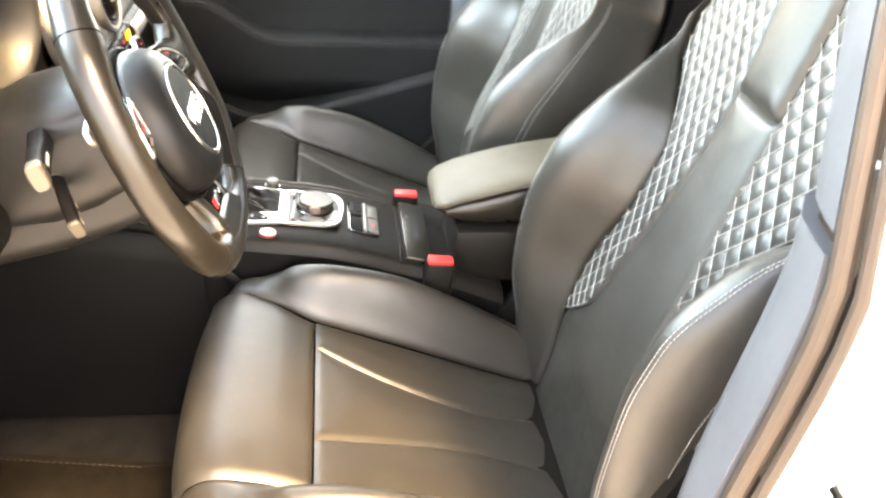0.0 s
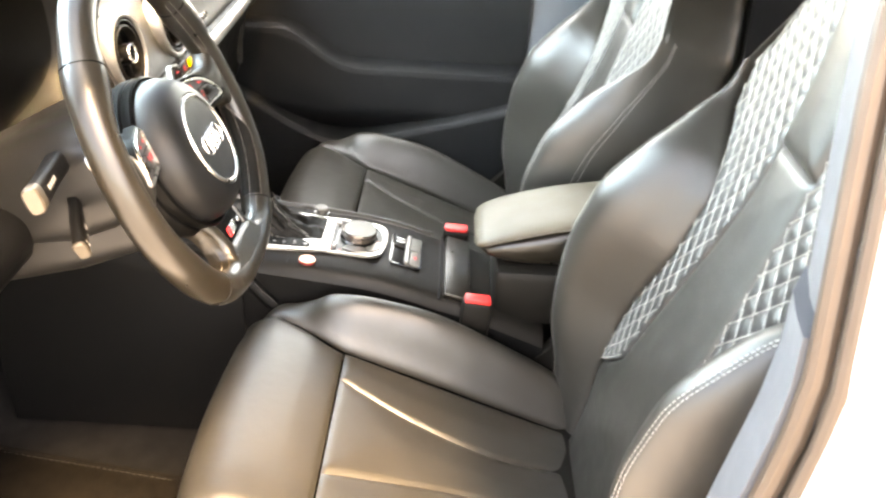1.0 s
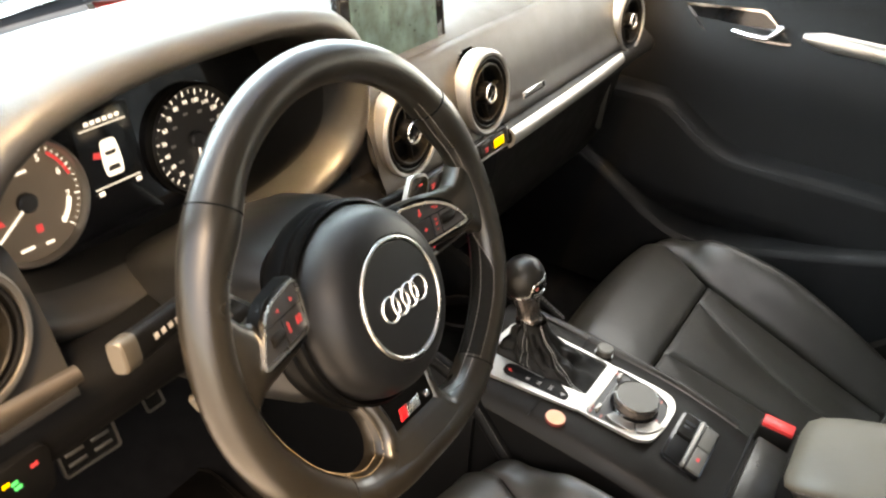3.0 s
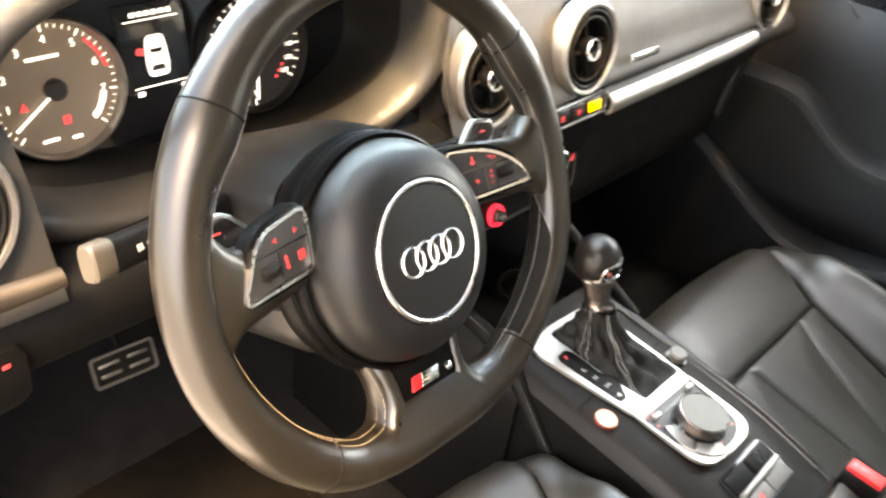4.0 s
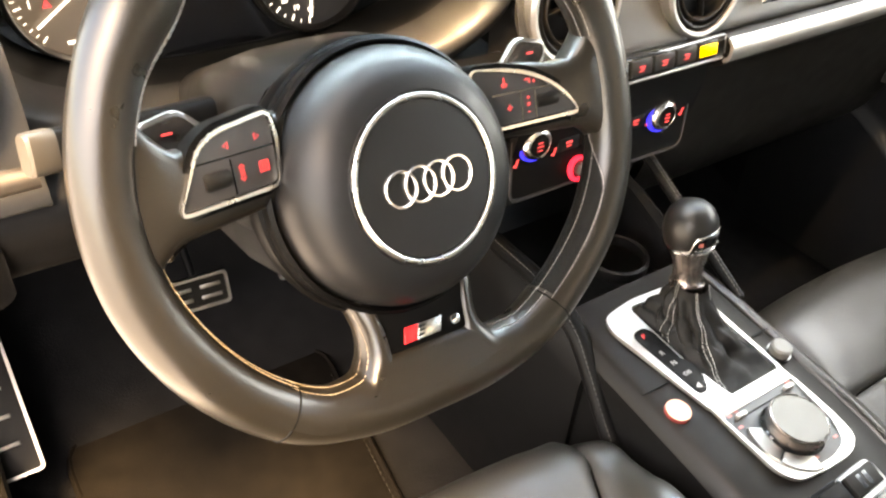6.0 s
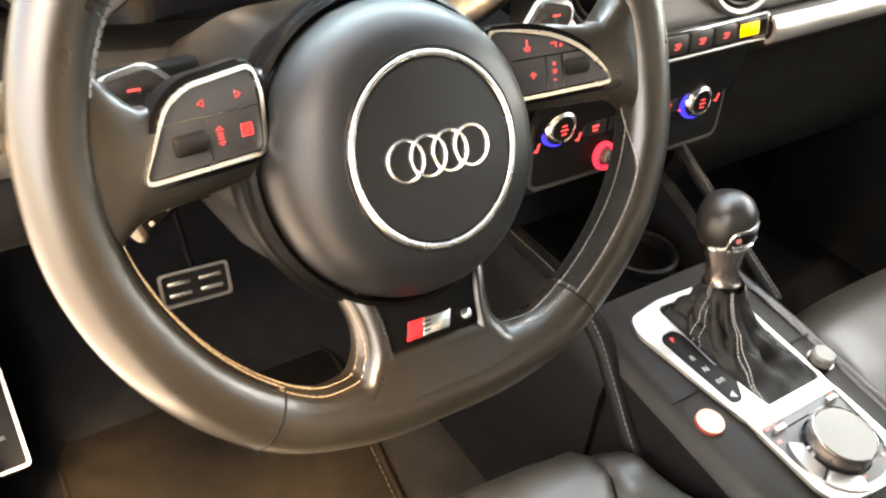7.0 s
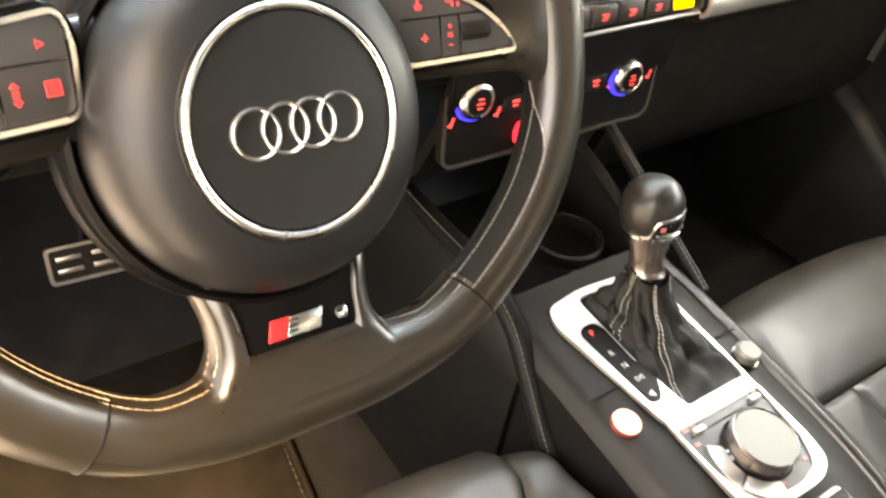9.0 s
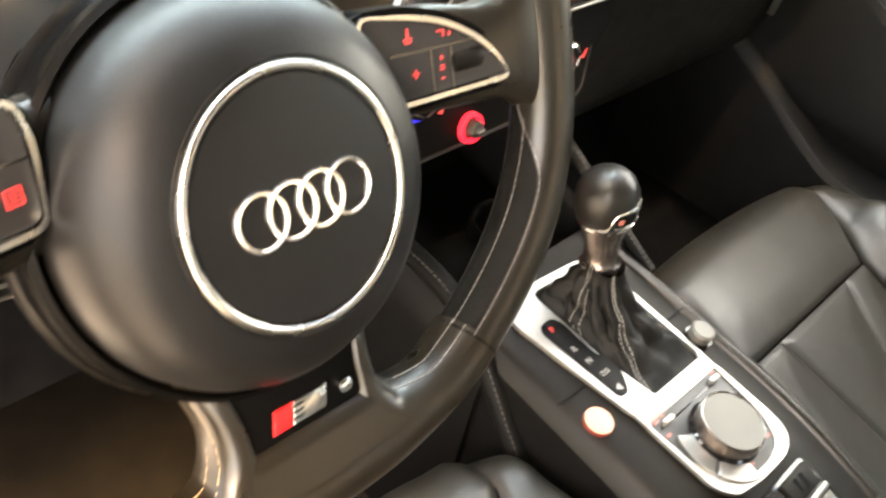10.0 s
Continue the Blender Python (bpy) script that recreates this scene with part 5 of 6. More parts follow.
part("end_wall", grid([rows[0][:4], rows[0][:-5:-1]]), CARPET, con)
line = [Vector((CX + 0.0905, p.y, p.z - 0.0030)) for p in path[14:]]
rail = part("edge_trim", tube([v + Vector((0.002, 0, -0.004)) for v in line], 0.0085, 12), RIM_LEATHER, con, "leather edge trim with stitching")
bb = bmesh.new()
for e in (0.000, 0.004):
    stitches([v + Vector((e - 0.002, 0, 0.0052 - 0.001 * (e > 0))) for v in line], bb, width=0.0004)
part("stitching", bb, DARK_THREAD, rail)
part("gap", box((0.190, 0.004, 0.004), (CX, -0.2515, 0.5600), 0.001, m=None), COLUMN, con)
part("storage_lid", box((0.176, 0.044, 0.010), (CX, -0.279, 0.5585), 0.004, m=Matrix.Translation((CX, -0.279, 0.5585)) @ pose(0, 0, 0, 14, 0, 0) @ Matrix.Translation((-CX, 0.279, -0.5585))), RIM_LEATHER, con, "leather-covered lid")
# tunnel flanks to the bulkhead and knee rails
rows = [[(CX - 0.1035, y, 0.28), (CX - 0.1025, y, zz - 0.05), (CX - 0.096, y, zz - 0.02), (CX - 0.088, y, zz - 0.012)] for y, zz in ((0.10, 0.625), (0.20, 0.64), (0.32, 0.66), (0.45, 0.70))]
rows.insert(0, [(CX - 0.0990, 0.050, 0.28), (CX - 0.0980, 0.050, 0.560), (CX - 0.0940, 0.050, 0.586), (CX - 0.0900, 0.050, 0.594)])
part("side_panel", shell(rows, 0.01), COLUMN, con)
rows = [[(CX + 0.112, y, 0.28), (CX + 0.108, y, zz - 0.05), (CX + 0.098, y, zz - 0.02), (CX + 0.088, y, zz - 0.012)] for y, zz in ((0.10, 0.63), (0.20, 0.67), (0.32, 0.70), (0.45, 0.72))]
part("side_panel", shell(rows, -0.01), CARPET, con)
for sg, pts in ((-1, [(-0.104, 0.30, 0.640), (-0.104, 0.22, 0.634), (-0.104, 0.135, 0.632), (-0.106, 0.080, 0.616), (-0.108, 0.046, 0.584), (-0.110, 0.011, 0.545), (-0.110, -0.03, 0.50)]), (1, [(0.090, 0.03, 0.610), (0.098, 0.09, 0.634), (0.101, 0.15, 0.664), (0.101, 0.21, 0.696), (0.101, 0.25, 0.720)])):
    rp = smooth_path(pts, 30)
    rl = part("knee_rail", tube(rp, 0.0105 if sg < 0 else 0.0065, 14), COLUMN, con, "stitched leather knee rail")
    bb = bmesh.new()
    for e in (-0.0025, 0.0025):
        stitches([v + (Vector((-0.0072, -0.002 - e * 0.6, 0.0070 + e)) if sg < 0 else Vector((e, -0.002, 0.0068))) for v in rp], bb, normal=(-0.75, -0.2, 0.6) if sg < 0 else (0, 0, 1))
    part("stitching", bb, DARK_THREAD, rl)
# tray ahead of the selector
rows = [[(x, y, z) for y, z in ((0.098, 0.619), (0.108, 0.612), (0.114, 0.585), (0.15, 0.572), (0.20, 0.572), (0.28, 0.585), (0.34, 0.66))] for x in np.linspace(CX - 0.096, CX + 0.096, 8)]
part("tray", shell(rows, 0.006), COLUMN, con)
part("cup_ring", lathe(((0.034, -0.01), (0.034, 0.002), (0.036, 0.004), (0.039, 0.002), (0.039, -0.01)), 40, m=Matrix.Translation((0.030, 0.160, 0.604))), COLUMN, con, "gloss cup holder ring")

CON = Matrix.Translation((-0.008, -0.044, 0.6075)) @ pose(0, 0, 0, math.degrees(math.atan(0.105)), 0, 0)

# selector trim plate
tp = thing("selector_plate", "bright aluminium trim plate round the gear selector", "trim plate", CON)
hole1 = round_poly([(-0.034, 0.116), (0.026, 0.1135), (0.046, 0.100), (0.0490, -0.0185), (-0.022, -0.0200), (-0.032, 0.038)], 0.008, 6)


def resample(poly, n):
    P = [Vector(p) for p in poly]
    L = [0]
    for a, c in zip(P, P[1:] + P[:1]):
        L.append(L[-1] + (c - a).length)
    out = []
    for j in range(n):
        d = L[-1] * j / n
        i = max(q for q in range(len(P)) if L[q] <= d)
        f = (d - L[i]) / max(1e-9, L[i + 1] - L[i])
        out.append(tuple(P[i].lerp(P[(i + 1) % len(P)], f)))
    return out


upper = round_poly([(-0.0730, 0.100), (-0.066, 0.1175), (-0.024, 0.1240), (0.038, 0.1200), (0.0525, 0.098), (0.0530, -0.024), (-0.0530, -0.024)], 0.010, 6)


def plate_with_hole(out_poly, in_poly, z0, z1, n=72):
    """A plate between two loops that start at the same bearing."""
    def turn(poly):
        P = resample(poly, n)
        cx, cy = sum(p[0] for p in in_poly) / len(in_poly), sum(p[1] for p in in_poly) / len(in_poly)
        ang = [math.atan2(p[1] - cy, p[0] - cx) for p in P]
        s = min(range(n), key=lambda i: abs(ang[i]))
        P = P[s:] + P[:s]
        return P if (sum(P[i - 1][0] * P[i][1] - P[i][0] * P[i - 1][1] for i in range(n)) > 0) else [P[0]] + P[:0:-1]
    return frame_ring(turn(out_poly), turn(in_poly), z0, z1)


part("upper_plate", plate_with_hole(upper, hole1, 0.0, 0.0045), ALU, tp)
low_out = round_poly([(0.0530, -0.0245), (-0.0530, -0.0245), (-0.0510, -0.097), (-0.040, -0.1130), (-0.005, -0.1185), (0.032, -0.1185), (0.0500, -0.108), (0.0535, -0.085)], 0.010, 6)
low_in = round_poly([(0.0500, -0.0275), (-0.0510, -0.0275), (-0.0475, -0.072), (-0.0425, -0.087), (-0.016, -0.1110), (0.012, -0.1125), (0.034, -0.1065), (0.0455, -0.085)], 0.008, 6)
part("bridge", box((0.1050, 0.0150, 0.0040), (0.0000, -0.0243, 0.0022), 0.0005), ALU, tp)
part("lower_plate", plate_with_hole(low_out, low_in, 0.0, 0.0045), ALU, tp)
gate = part("gear_display", prism(round_poly([(-0.0590, 0.080), (-0.0540, 0.0865), (-0.0400, 0.0870), (-0.0350, 0.078), (-0.0345, 0.040), (-0.0290, 0.030), (-0.0290, 0.014), (-0.0395, -0.0020), (-0.0500, -0.0010)], 0.004), 0.002, 0.0056, 0.0005), COLUMN, tp, "gear position strip with lit letters")
for s, x, y, mt in (("P", -0.0490, 0.0775, RED_LIT), ("R", -0.0475, 0.0530, PRINT), ("N", -0.0455, 0.0380, PRINT), ("D/S", -0.0425, 0.0225, PRINT)):
    text(s, 0.0078 if len(s) == 1 else 0.0062, Matrix.Translation((x, y, 0.0058)), mt, gate, "gear_letter")
mk = bmesh.new()
prism([(-0.0475, 0.0060), (-0.0415, 0.0095), (-0.0415, 0.0025)], 0.0056, 0.0060, bm=mk)
part("gear_mark", mk, PRINT, gate)

# selector lever
gl = thing("gear_selector", "gear selector with a leather boot and a round black knob", "gear selector")
B0 = [(x, y) for x, y in resample(hole1, 96)]
cb, ct = (0.014, 0.052), (0.006, 0.084)
rows = []
for f in np.linspace(0, 1, 40):
    k = (1 - f) ** 1.35
    row = []
    for j, (x, y) in enumerate(B0):
        a = math.atan2(y - cb[1], x - cb[0])
        tx, ty = ct[0] + 0.0170 * math.cos(a), ct[1] + 0.0170 * math.sin(a)
        env = math.sin(math.pi * min(1, f * 1.1)) if f < 0.9 else 0.0
        fold = (0.0034 * math.sin(a * 11 + 4 * f + 1.5 * math.sin(a * 3)) + 0.0018 * math.sin(a * 5 + 19 * f + 0.7)) * env
        crease = 0.0034 * math.sin(22 * f + 3 * math.sin(2 * a + 0.5)) * env * (1 - f)
        px, py = tx + (x - tx) * k, ty + (y - ty) * k
        ridge = 0.0032 * math.sin(a * 9 + 2.5 * math.sin(5 * f + a)) * env * (1 - f) ** 0.7 + 0.0016 * math.sin(a * 23 + 9 * f) * env * (1 - f)
        h = ridge + 0.0008 + 0.0525 * (0.40 * f + 0.60 * f ** 1.7)
        row.append(CON @ Vector((px + fold * math.cos(a), py + fold * math.sin(a), h + crease)))
    rows.append(row)
boot = part("boot", grid(rows, close_v=True), material("boot_leather", (0.0050, 0.0046, 0.0041), 0.55, spec=0.14, bump=0.5, grain_size=220, var=0.2), gl, "creased black leather boot", 80)
bb = bmesh.new()
for j in (6, 8, 22, 24, 42, 44, 66, 68, 84, 86):
    stitches([Vector(r[j]) + Vector((-0.0003, -0.0004, 0.0008)) for r in rows], bb, normal=(-0.3, -0.4, 0.85), pitch=0.0042, dash=0.0030, width=0.0003)
part("stitching", bb, THREAD, boot)
LEV = Matrix.Translation((0.0, 0.0405, 0.662)) @ pose(0, 0, 0, -13.5, 0, 0)
part("collar", lathe(((0.0165, -0.004), (0.0178, -0.001), (0.0178, 0.003), (0.0160, 0.005), (0.0150, 0.010), (0.0148, 0.018), (0.0162, 0.027), (0.0192, 0.036), (0.0208, 0.041), (0.019, 0.045)), 40, m=LEV), COLLAR, gl, "bronze-grey metal collar")
kp = [(0.0195, 0.041), (0.0235, 0.045), (0.0262, 0.054), (0.0268, 0.063), (0.0255, 0.073), (0.0215, 0.082), (0.0150, 0.088), (0.0075, 0.0908), (0.0, 0.0915)]
part("knob", lathe(kp, 44, m=LEV), material("knob_leather", (0.008, 0.007, 0.006), 0.36, spec=0.35, bump=0.1, grain_size=900, cells=True), gl, "smooth black knob")


def on_knob(a, z, lift):
    r = lerp_table([(q[1], q[0]) for q in kp[:5]], z) + lift
    return LEV @ Vector((r * math.cos(radians(a)), r * math.sin(radians(a)), z))


for path, half in (([(-178, 0.0452), (-160, 0.0452), (-146, 0.0456), (-139, 0.0480), (-133, 0.0550), (-127, 0.0600), (-118, 0.0622), (-90, 0.0640), (-55, 0.0655)], 0.0016), ([(-128, 0.0482), (-100, 0.0490), (-55, 0.0505)], 0.0014)):
    line = smooth_path([(a, z, 0) for a, z in path], 40)
    rows = [[on_knob(q.x, q.y + half * k, 0.0010 - 0.0006 * abs(k)) for k in (-1, 0, 1)] for q in line]
    part("knob_clasp", shell(rows, 0.002), FRAME, gl, "silver clasp round the knob")
rows = [[on_knob(a, z, 0.0003) for z in np.linspace(0.050, 0.0605, 5)] for a in np.linspace(-126, -55, 18)]
part("release_button", shell(rows, 0.002), GLOSS, gl, "gloss black release button")
rows = [[on_knob(a, z, 0.0008) for z in (0.0530, 0.0575)] for a in np.linspace(-122, -112, 5)]
part("button_mark", shell(rows, 0.0008), RED_PRINT, gl)
part("knob_trim", lathe(((0.0200, 0.0405), (0.0232, 0.0425), (0.0243, 0.0455), (0.0228, 0.0462)), 44, m=LEV), CHROME, gl, "thin chrome band")

# rotary controller
rc = thing("rotary_controller", "round silver-rimmed rotary controller with buttons", "rotary controller", CON)
part("control_panel", prism(low_in, -0.003, 0.0025, 0.0005), BUTTON, rc)
part("slot", box((0.086, 0.0014, 0.0008), (0.000, -0.040, 0.0027)), GLOSS, rc)
for x, y in ((-0.033, -0.0385), (0.037, -0.0385)):
    part("toggle", box((0.013, 0.005, 0.006), (x, y, 0.005), 0.0015), SATIN, rc, "small silver toggle")
part("knob_base", lathe(((0.0290, 0.002), (0.0290, 0.006), (0.0265, 0.008), (0.0, 0.008)), 56, m=Matrix.Translation((-0.001, -0.0735, 0)) @ Matrix.Diagonal((1.03, 1.03, 1, 1))), GLOSS, rc)
part("knob", lathe(((0.0262, 0.008), (0.0272, 0.012), (0.0275, 0.020), (0.0266, 0.0225), (0.0256, 0.0230), (0.0250, 0.0226)), 60, m=Matrix.Translation((-0.001, -0.0735, 0)) @ Matrix.Diagonal((1.03, 1.03, 1, 1))), COLLAR, rc, "knurled satin rim")
part("knob_face", lathe(((0.0252, 0.0222), (0.0, 0.0226)), 48, m=Matrix.Translation((-0.001, -0.0735, 0)) @ Matrix.Diagonal((1.03, 1.03, 1, 1))), KNOB_TOP, rc, "matt grey knob face")
def sector(a0, a1, r0, r1):
    return [(-0.001 + r1 * math.cos(radians(a)), -0.0735 + r1 * math.sin(radians(a))) for a in np.linspace(a0, a1, 8)] + [(-0.001 + r0 * math.cos(radians(a)), -0.0735 + r0 * math.sin(radians(a))) for a in np.linspace(a1, a0, 8)]
for a0, a1 in ((150, 203), (206, 258)):
    part("side_key", prism(sector(a0, a1, 0.030, 0.044), 0.0020, 0.0066, 0.001), SATIN, rc, "silver curved key")
marks("symbol", [(x, y, 0.0056, 0.0026) for x, y in ((-0.042, -0.033), (-0.033, -0.032), (0.043, -0.033), (0.032, -0.099), (-0.004, -0.1050), (-0.042, -0.047))], 0.0029, RED_PRINT, rc)

# start button, volume knob
sb = thing("start_button", "round engine start button with a lit rim", "button", CON @ Matrix.Translation((-0.0800, -0.0035, 0.0)))
part("rim", lathe(((0.0120, -0.002), (0.0121, 0.0018), (0.0125, 0.0018), (0.0127, -0.002)), 40), START_RIM, sb, "red lit rim")
part("cap", lathe(((0.0120, 0.0), (0.0119, 0.0020), (0.0, 0.0028)), 40), START_LIT, sb, "warm glowing cap")
vk = thing("volume_knob", "small silver volume knob on the console", "knob", CON @ Matrix.Translation((0.0675, -0.003, 0.0)))
part("stem", lathe(((0.0125, -0.002), (0.0125, 0.003), (0.0, 0.003)), 32), GLOSS, vk)
part("cap", lathe(((0.0105, 0.003), (0.0112, 0.011), (0.0100, 0.0125), (0.0, 0.0128)), 36), KNOB_TOP, vk, "satin silver cap")
part("cap_face", lathe(((0.0096, 0.0126), (0.0094, 0.0132), (0.0, 0.0134)), 32), KNOB_TOP, vk)
part("console_gap", box((0.036, 0.0012, 0.0016), (-0.080, 0.026, 0.0002), m=CON), COLUMN, con)
part("console_gap", box((0.026, 0.0012, 0.0016), (0.074, 0.026, 0.0002), m=CON), COLUMN, con)

# parking brake and hold switches
PB = Matrix.Translation((-0.006, -0.194, 0.5815)) @ pose(0, 0, 0, 16, 0, 0)
pb = thing("parking_brake_switch", "parking brake and hold switches in a black surround", "switch panel", PB)
part("surround", prism(rounded(-0.046, -0.026, 0.046, 0.026, 0.008), -0.004, 0.0015, 0.0006), GLOSS, pb)
part("storage_slot", box((0.040, 0.020, 0.0012), (-0.021, 0.012, 0.0020), 0.0004), COLUMN, pb)
lid = part("key", box((0.038, 0.020, 0.006), (0.021, 0.012, 0.003), 0.0015), HARD, pb)
marks("key_mark", [(0.016 + 0.009 * k, 0.012, 0.005, 0.013) for k in range(2)], 0.0061, GLOSS, lid)
part("lever", box((0.084, 0.006, 0.008), (0, -0.002, 0.004), 0.002), SATIN, pb, "bright metal lever edge")
k2 = part("key", box((0.040, 0.018, 0.005), (-0.021, -0.015, 0.003), 0.0015), KNOB_TOP, pb)
part("key", box((0.040, 0.018, 0.005), (0.021, -0.015, 0.003), 0.0015), KNOB_TOP, pb)
marks("symbol", ((-0.021, -0.015, 0.006, 0.004),), 0.0057, RED_LIT, k2)

# armrest
ar = thing("armrest", "padded dark leather centre armrest with a stitched edge, pad painted as lit", "armrest")
def arm_rows(secs, low):
    out = []
    for y, z, hw, th in secs:
        row = []
        for j in range(32):
            t = 2 * math.pi * j / 32
            c, s = math.cos(t), math.sin(t)
            row.append((CX + 0.003 + hw * math.copysign(abs(c) ** 0.5, c), y, z + th * math.copysign(abs(s) ** 0.6, s) * (1.0 if s > 0 else low)))
        out.append(row)
    return grid(out, close_v=True, cap=True)


PAD = ((-0.302, 0.632, 0.040, 0.004), (-0.306, 0.636, 0.058, 0.008), (-0.318, 0.641, 0.066, 0.011), (-0.345, 0.652, 0.069, 0.012), (-0.383, 0.664, 0.070, 0.012),
       (-0.42, 0.674, 0.070, 0.012), (-0.455, 0.682, 0.070, 0.012), (-0.53, 0.694, 0.070, 0.012), (-0.60, 0.700, 0.066, 0.010), (-0.615, 0.700, 0.040, 0.004))
pad = part("pad", arm_rows(PAD, 0.6), ARMREST_LIT, ar, "dark padded cover, lightened in colour to look lit")
bb = bmesh.new()
for sg in (-1, 1):
    stitches([(CX + 0.003 + sg * (hw + 0.0008), y, z + 0.001) for y, z, hw, th in PAD[2:9]], bb, normal=(sg, 0, 0), width=0.0004)
stitches([(x, -0.3075 - 0.010 * (abs(x - CX - 0.003) / 0.06) ** 4, 0.6375) for x in np.linspace(CX - 0.052, CX + 0.058, 24)], bb, normal=(0, 1, 0), lift=0.001, width=0.0004)
part("stitching", bb, GREY_THREAD, pad)
LOWER = ((-0.308, 0.629, 0.046, 0.003), (-0.322, 0.627, 0.060, 0.011), (-0.350, 0.628, 0.064, 0.022), (-0.39, 0.631, 0.065, 0.029), (-0.44, 0.638, 0.065, 0.036), (-0.53, 0.648, 0.065, 0.045), (-0.605, 0.652, 0.060, 0.045))
part("lower_shell", arm_rows(LOWER, 1.0), RIM_LEATHER, ar)
part("base", box((0.150, 0.28, 0.10), (CX, -0.475, 0.553), 0.015), HARD, ar)

# belt buckles
bk = thing("belt_buckle", "seat belt buckle with a red release button", "seat belt buckle", Matrix.Translation((-0.108, -0.312, 0.568)) @ pose(0, 0, 0, 4, 0, 0), group="belt buckles")
part("body", box((0.026, 0.046, 0.085), (0, 0, -0.046), 0.006), HARD, bk)
part("release_button", box((0.020, 0.040, 0.009), (0, 0.000, -0.0025), 0.0025), RED_BUCKLE, bk, "red release button")
part("stem", box((0.012, 0.03, 0.16), (0, -0.01, -0.15), 0.004), HARD, bk)
copy_thing(bk, Matrix.Translation((0.119, -0.276, 0.562)) @ pose(0, 0, 0, 4, 0, 0))

# ---- foot well ----
fm = thing("floor_mat", "brown-black carpet floor mat with a stitched edge", "floor mat", Matrix.Translation((-0.37, 0.28, 0.276)))
mat_outline = round_poly([(-0.20, -0.30), (0.109, -0.30), (0.182, 0.22), (-0.20, 0.22)], 0.05)
part("carpet", prism(mat_outline, 0, 0.008, 0.003), MAT_CARPET, fm)
part("edging", tube([(x, y, 0.006) for x, y in mat_outline], 0.004, 8, closed=True), MAT_CARPET, fm)
bb = bmesh.new()
stitches([(0.1165 + 0.1404 * (y + 0.23) - 0.006, y, 0.0085) for y in np.linspace(-0.13, 0.15, 60)], bb, normal=(0, 0, 1), pitch=0.010, dash=0.006, width=0.0005)
part("stitching", bb, MAT_THREAD, fm)


def pedal(m, w, h, label, bars):
    p = thing("pedal", label, "pedal", m, group="foot pedals")
    part("plate", prism(rounded(-w / 2, -h / 2, w / 2, h / 2, 0.006), -0.004, 0.0, 0.0), HARD, p)
    o, i = rounded(-w / 2, -h / 2, w / 2, h / 2, 0.006), rounded(-w / 2 + 0.004, -h / 2 + 0.004, w / 2 - 0.004, h / 2 - 0.004, 0.004)
    part("frame", frame_ring(o, i, -0.002, 0.003), PEDAL, p, "brushed metal frame")
    for x, y, bw in bars:
        part("metal_bar", box((bw, 0.005, 0.003), (x, y, 0.001), 0.001), PEDAL, p)
    return p


pedal(Matrix.Translation((-0.364, 0.497, 0.462)) @ pose(0, 0, 0, 72, 0, -4), 0.086, 0.046, "brake pedal with metal frame and rubber bars",
      [(x, y, 0.027) for y in (-0.008, 0.007) for x in (-0.019, 0.019)])
part("arm", tube([(0, 0.02, -0.005), (0.0, 0.10, -0.06), (0.0, 0.26, -0.12)], 0.005, 8), COLUMN, bpy.data.objects["pedal"])
pedal(Matrix.Translation((-0.1975, 0.5875, 0.386)) @ pose(0, 0, 0, 60, 0, 0), 0.036, 0.050, "narrow accelerator pedal with metal frame and bars",
      ((0, 0.012, 0.016), (0, 0.0, 0.016)))
pedal(Matrix.Translation((-0.636, 0.505, 0.412)) @ pose(0, 0, 0, 90 - 48, 0, 0), 0.085, 0.22, "foot rest plate with metal frame and rubber bars",
      ((0, 0.07, 0.05), (0, 0.035, 0.05), (0, 0.0, 0.05), (0, -0.035, 0.05), (0, -0.07, 0.05)))

# ---- passenger door ----
pd = thing("passenger_door", "dark passenger door panel with armrest and chrome handle", "car door")


POCKET = ((-0.42, 0.574), (-0.38, 0.562), (-0.22, 0.516), (-0.14, 0.494), (-0.05, 0.470), (0.0, 0.463), (0.06, 0.472), (0.11, 0.497), (0.16, 0.527), (0.25, 0.580), (0.30, 0.600))


def door_x(y, z):
    top = 0.643 + 0.085 * smoothstep(-0.05, 0.15, y) ** 1.4
    arm = smoothstep(top + 0.006, top - 0.010, z) * smoothstep(0.47, 0.55, z)
    edge = lerp_table(POCKET, y)
    low = smoothstep(edge + 0.006, edge - 0.008, z)
    return 0.775 - 0.030 * smoothstep(0.95, 0.80, z) + 0.006 * smoothstep(0.80, 0.70, z) - 0.045 * arm * (1 - low) - 0.070 * low


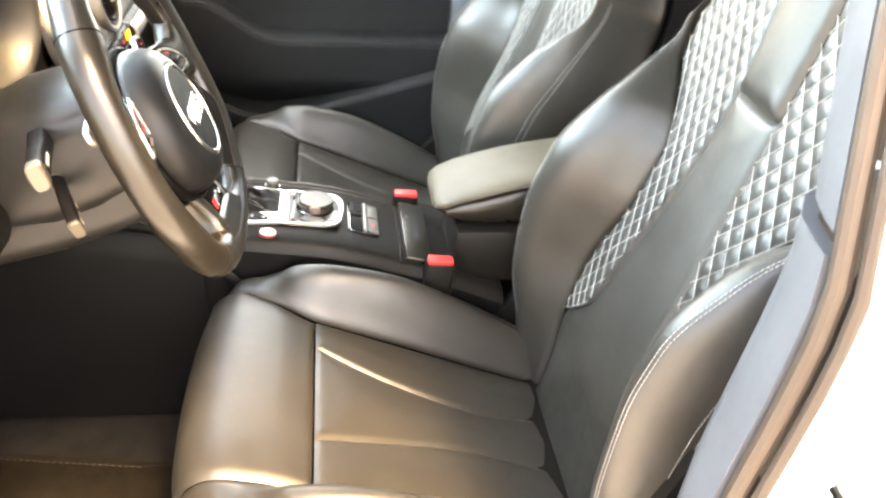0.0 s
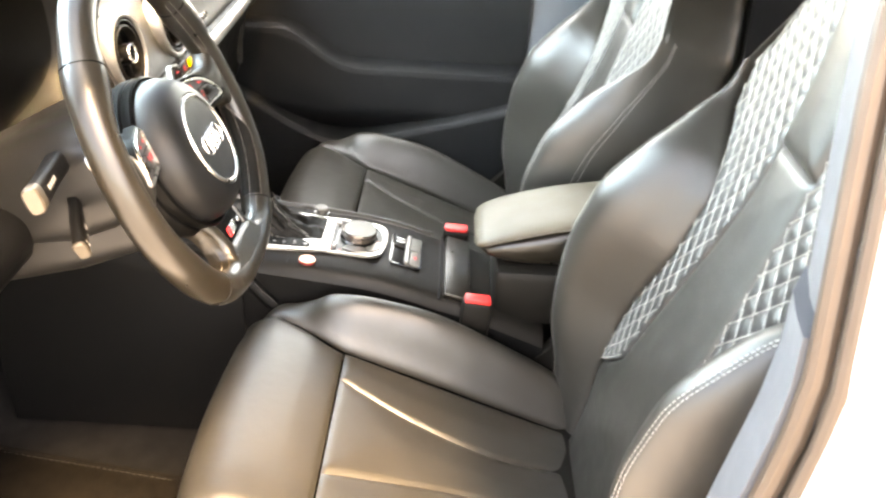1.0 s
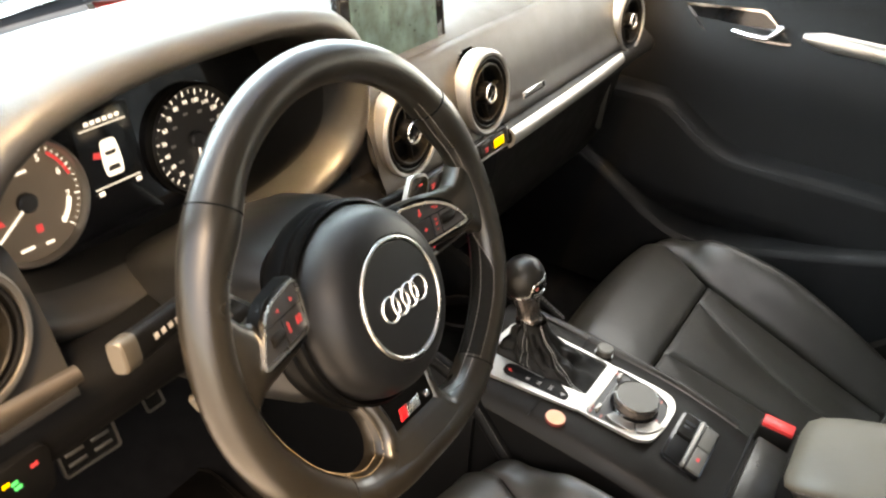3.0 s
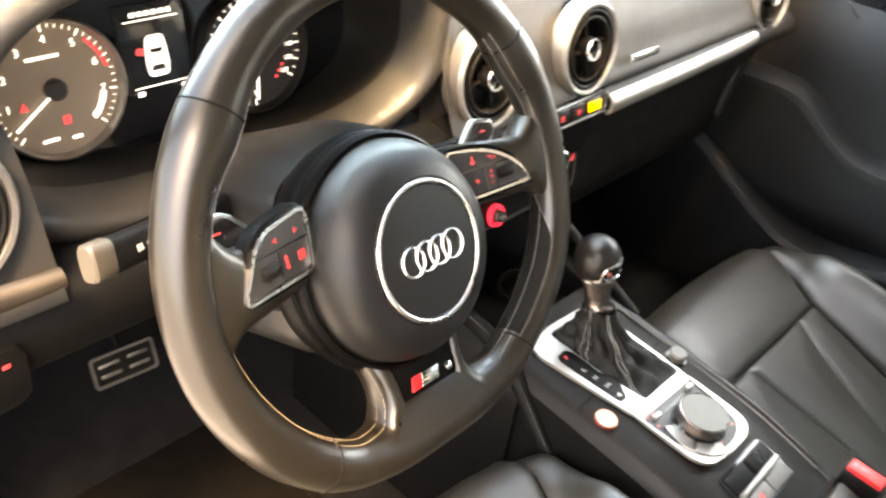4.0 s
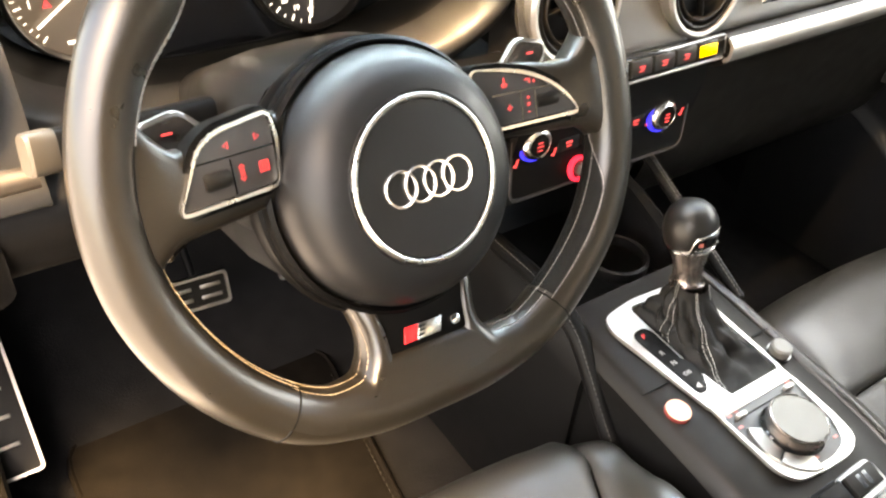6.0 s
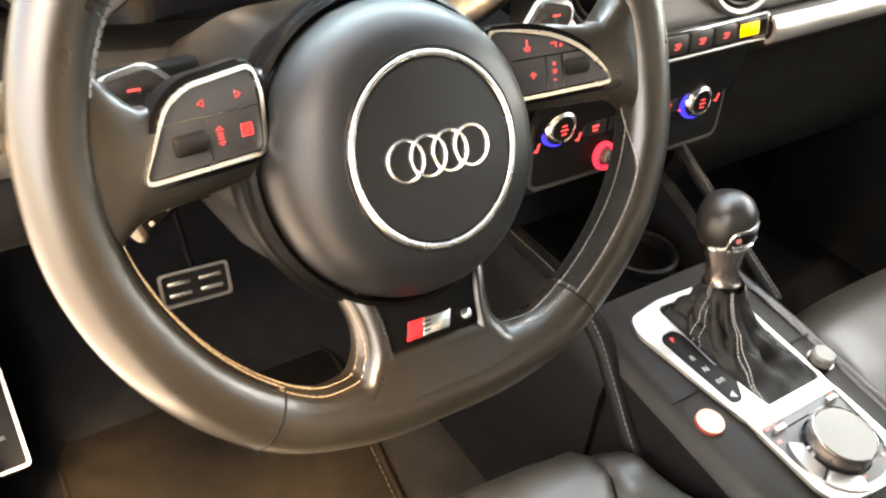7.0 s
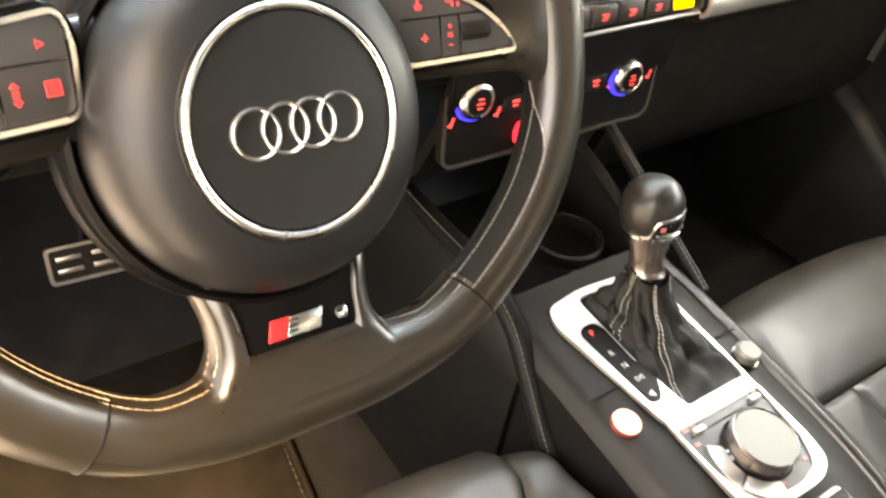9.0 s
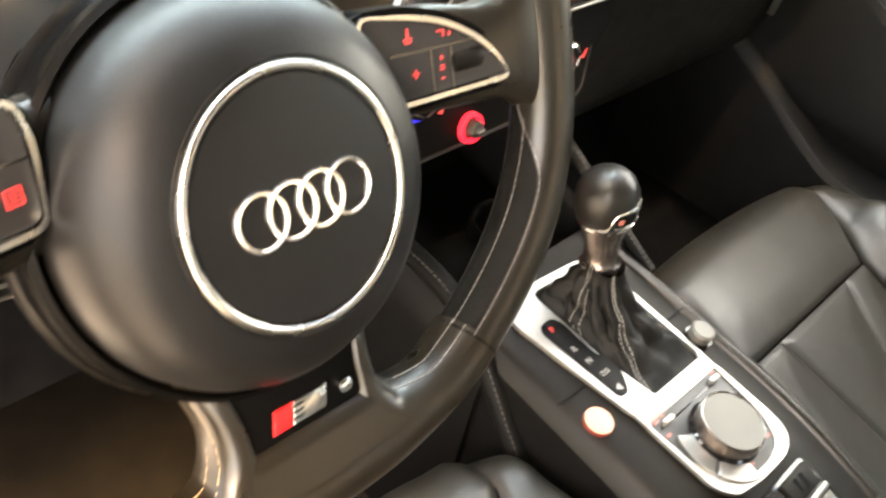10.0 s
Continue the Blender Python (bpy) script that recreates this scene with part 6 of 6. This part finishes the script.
rows = []
for y in np.linspace(0.42, -0.425, 60):
    e, top = lerp_table(POCKET, y), 0.643 + 0.085 * smoothstep(-0.05, 0.15, y) ** 1.4
    zs = [*np.linspace(0.30, e - 0.012, 24), *np.linspace(e - 0.009, e + 0.008, 9), *np.linspace(e + 0.012, top - 0.016, 16), *np.linspace(top - 0.012, top + 0.008, 9), *np.linspace(top + 0.012, 0.955, 36)]
    rows.append([(door_x(y, z), y, z) for z in zs] + [(0.79, y, 0.962)])
part("panel", shell(rows, -0.012), DOOR_PLASTIC, pd)
DM = Matrix(((0, 0, -1, 0), (1, 0, 0, 0), (0, 1, 0, 0), (0, 0, 0, 1)))
bez = [(0.135, 0.903), (0.083, 0.852), (-0.072, 0.862), (-0.012, 0.916)]
hm = Matrix.Translation((0.752, 0, 0)) @ DM
hb = part("handle_bezel", frame_ring(round_poly(bez, 0.012), round_poly(inset(bez, 0.005), 0.010), 0.0, 0.009), CHROME, pd, "chrome handle surround")
hb.matrix_basis = hm
hr = part("handle_recess", prism(round_poly(inset(bez, 0.004), 0.010), 0.0, 0.003), GLOSS, pd)
hr.matrix_basis = hm
part("handle_lever", tube(smooth_path([(0.738, 0.035, 0.872), (0.728, 0.00, 0.872), (0.728, -0.03, 0.874), (0.742, -0.045, 0.892)], 20), [0.006 + 0.003 * f for f in np.linspace(0, 1, 21)], 10, flat=0.7), CHROME, pd, "chrome lever")
rows = []
for y in np.linspace(-0.085, -0.415, 20):
    f = smoothstep(-0.085, -0.12, y)
    rows.append([(0.742 - 0.006 * math.sin(a), y, 0.884 - 0.02 * (-0.085 - y) + 0.012 * (0.25 + 0.75 * f) * math.cos(a)) for a in np.linspace(0, math.pi, 8)])
part("decor_strip", shell(rows, 0.004), ALU, pd, "brushed aluminium strip")
ridge = smooth_path([(door_x(y, z) - 0.003, y, z) for y, z in [(q[0], q[1] - 0.004) for q in POCKET[::-1][1:-1]]], 50)
# pocket rim in lighter SOFT, painting in the light its ridge catches
part("lit_pocket_edge", tube(ridge, 0.005, 10), SOFT, pd)
bb = bmesh.new()
stitches([(door_x(y, 0.60) - 0.002, y, 0.632 + 0.085 * smoothstep(-0.05, 0.15, y) ** 1.4) for y in np.linspace(0.10, -0.41, 60)], bb, normal=(-1, 0, 0), lift=0.001, width=0.0004)
part("stitching", bb, DARK_THREAD, pd)
# dash end panel beside the passenger door
rows = [[(0.64 + 0.10 * f, 0.20 + 0.05 * f + 0.06 * (0.98 - z), z) for f in (0, 0.5, 1)] for z in np.linspace(0.975, 0.66, 10)]
part("end_panel", shell(rows, 0.01), SOFT, dash)
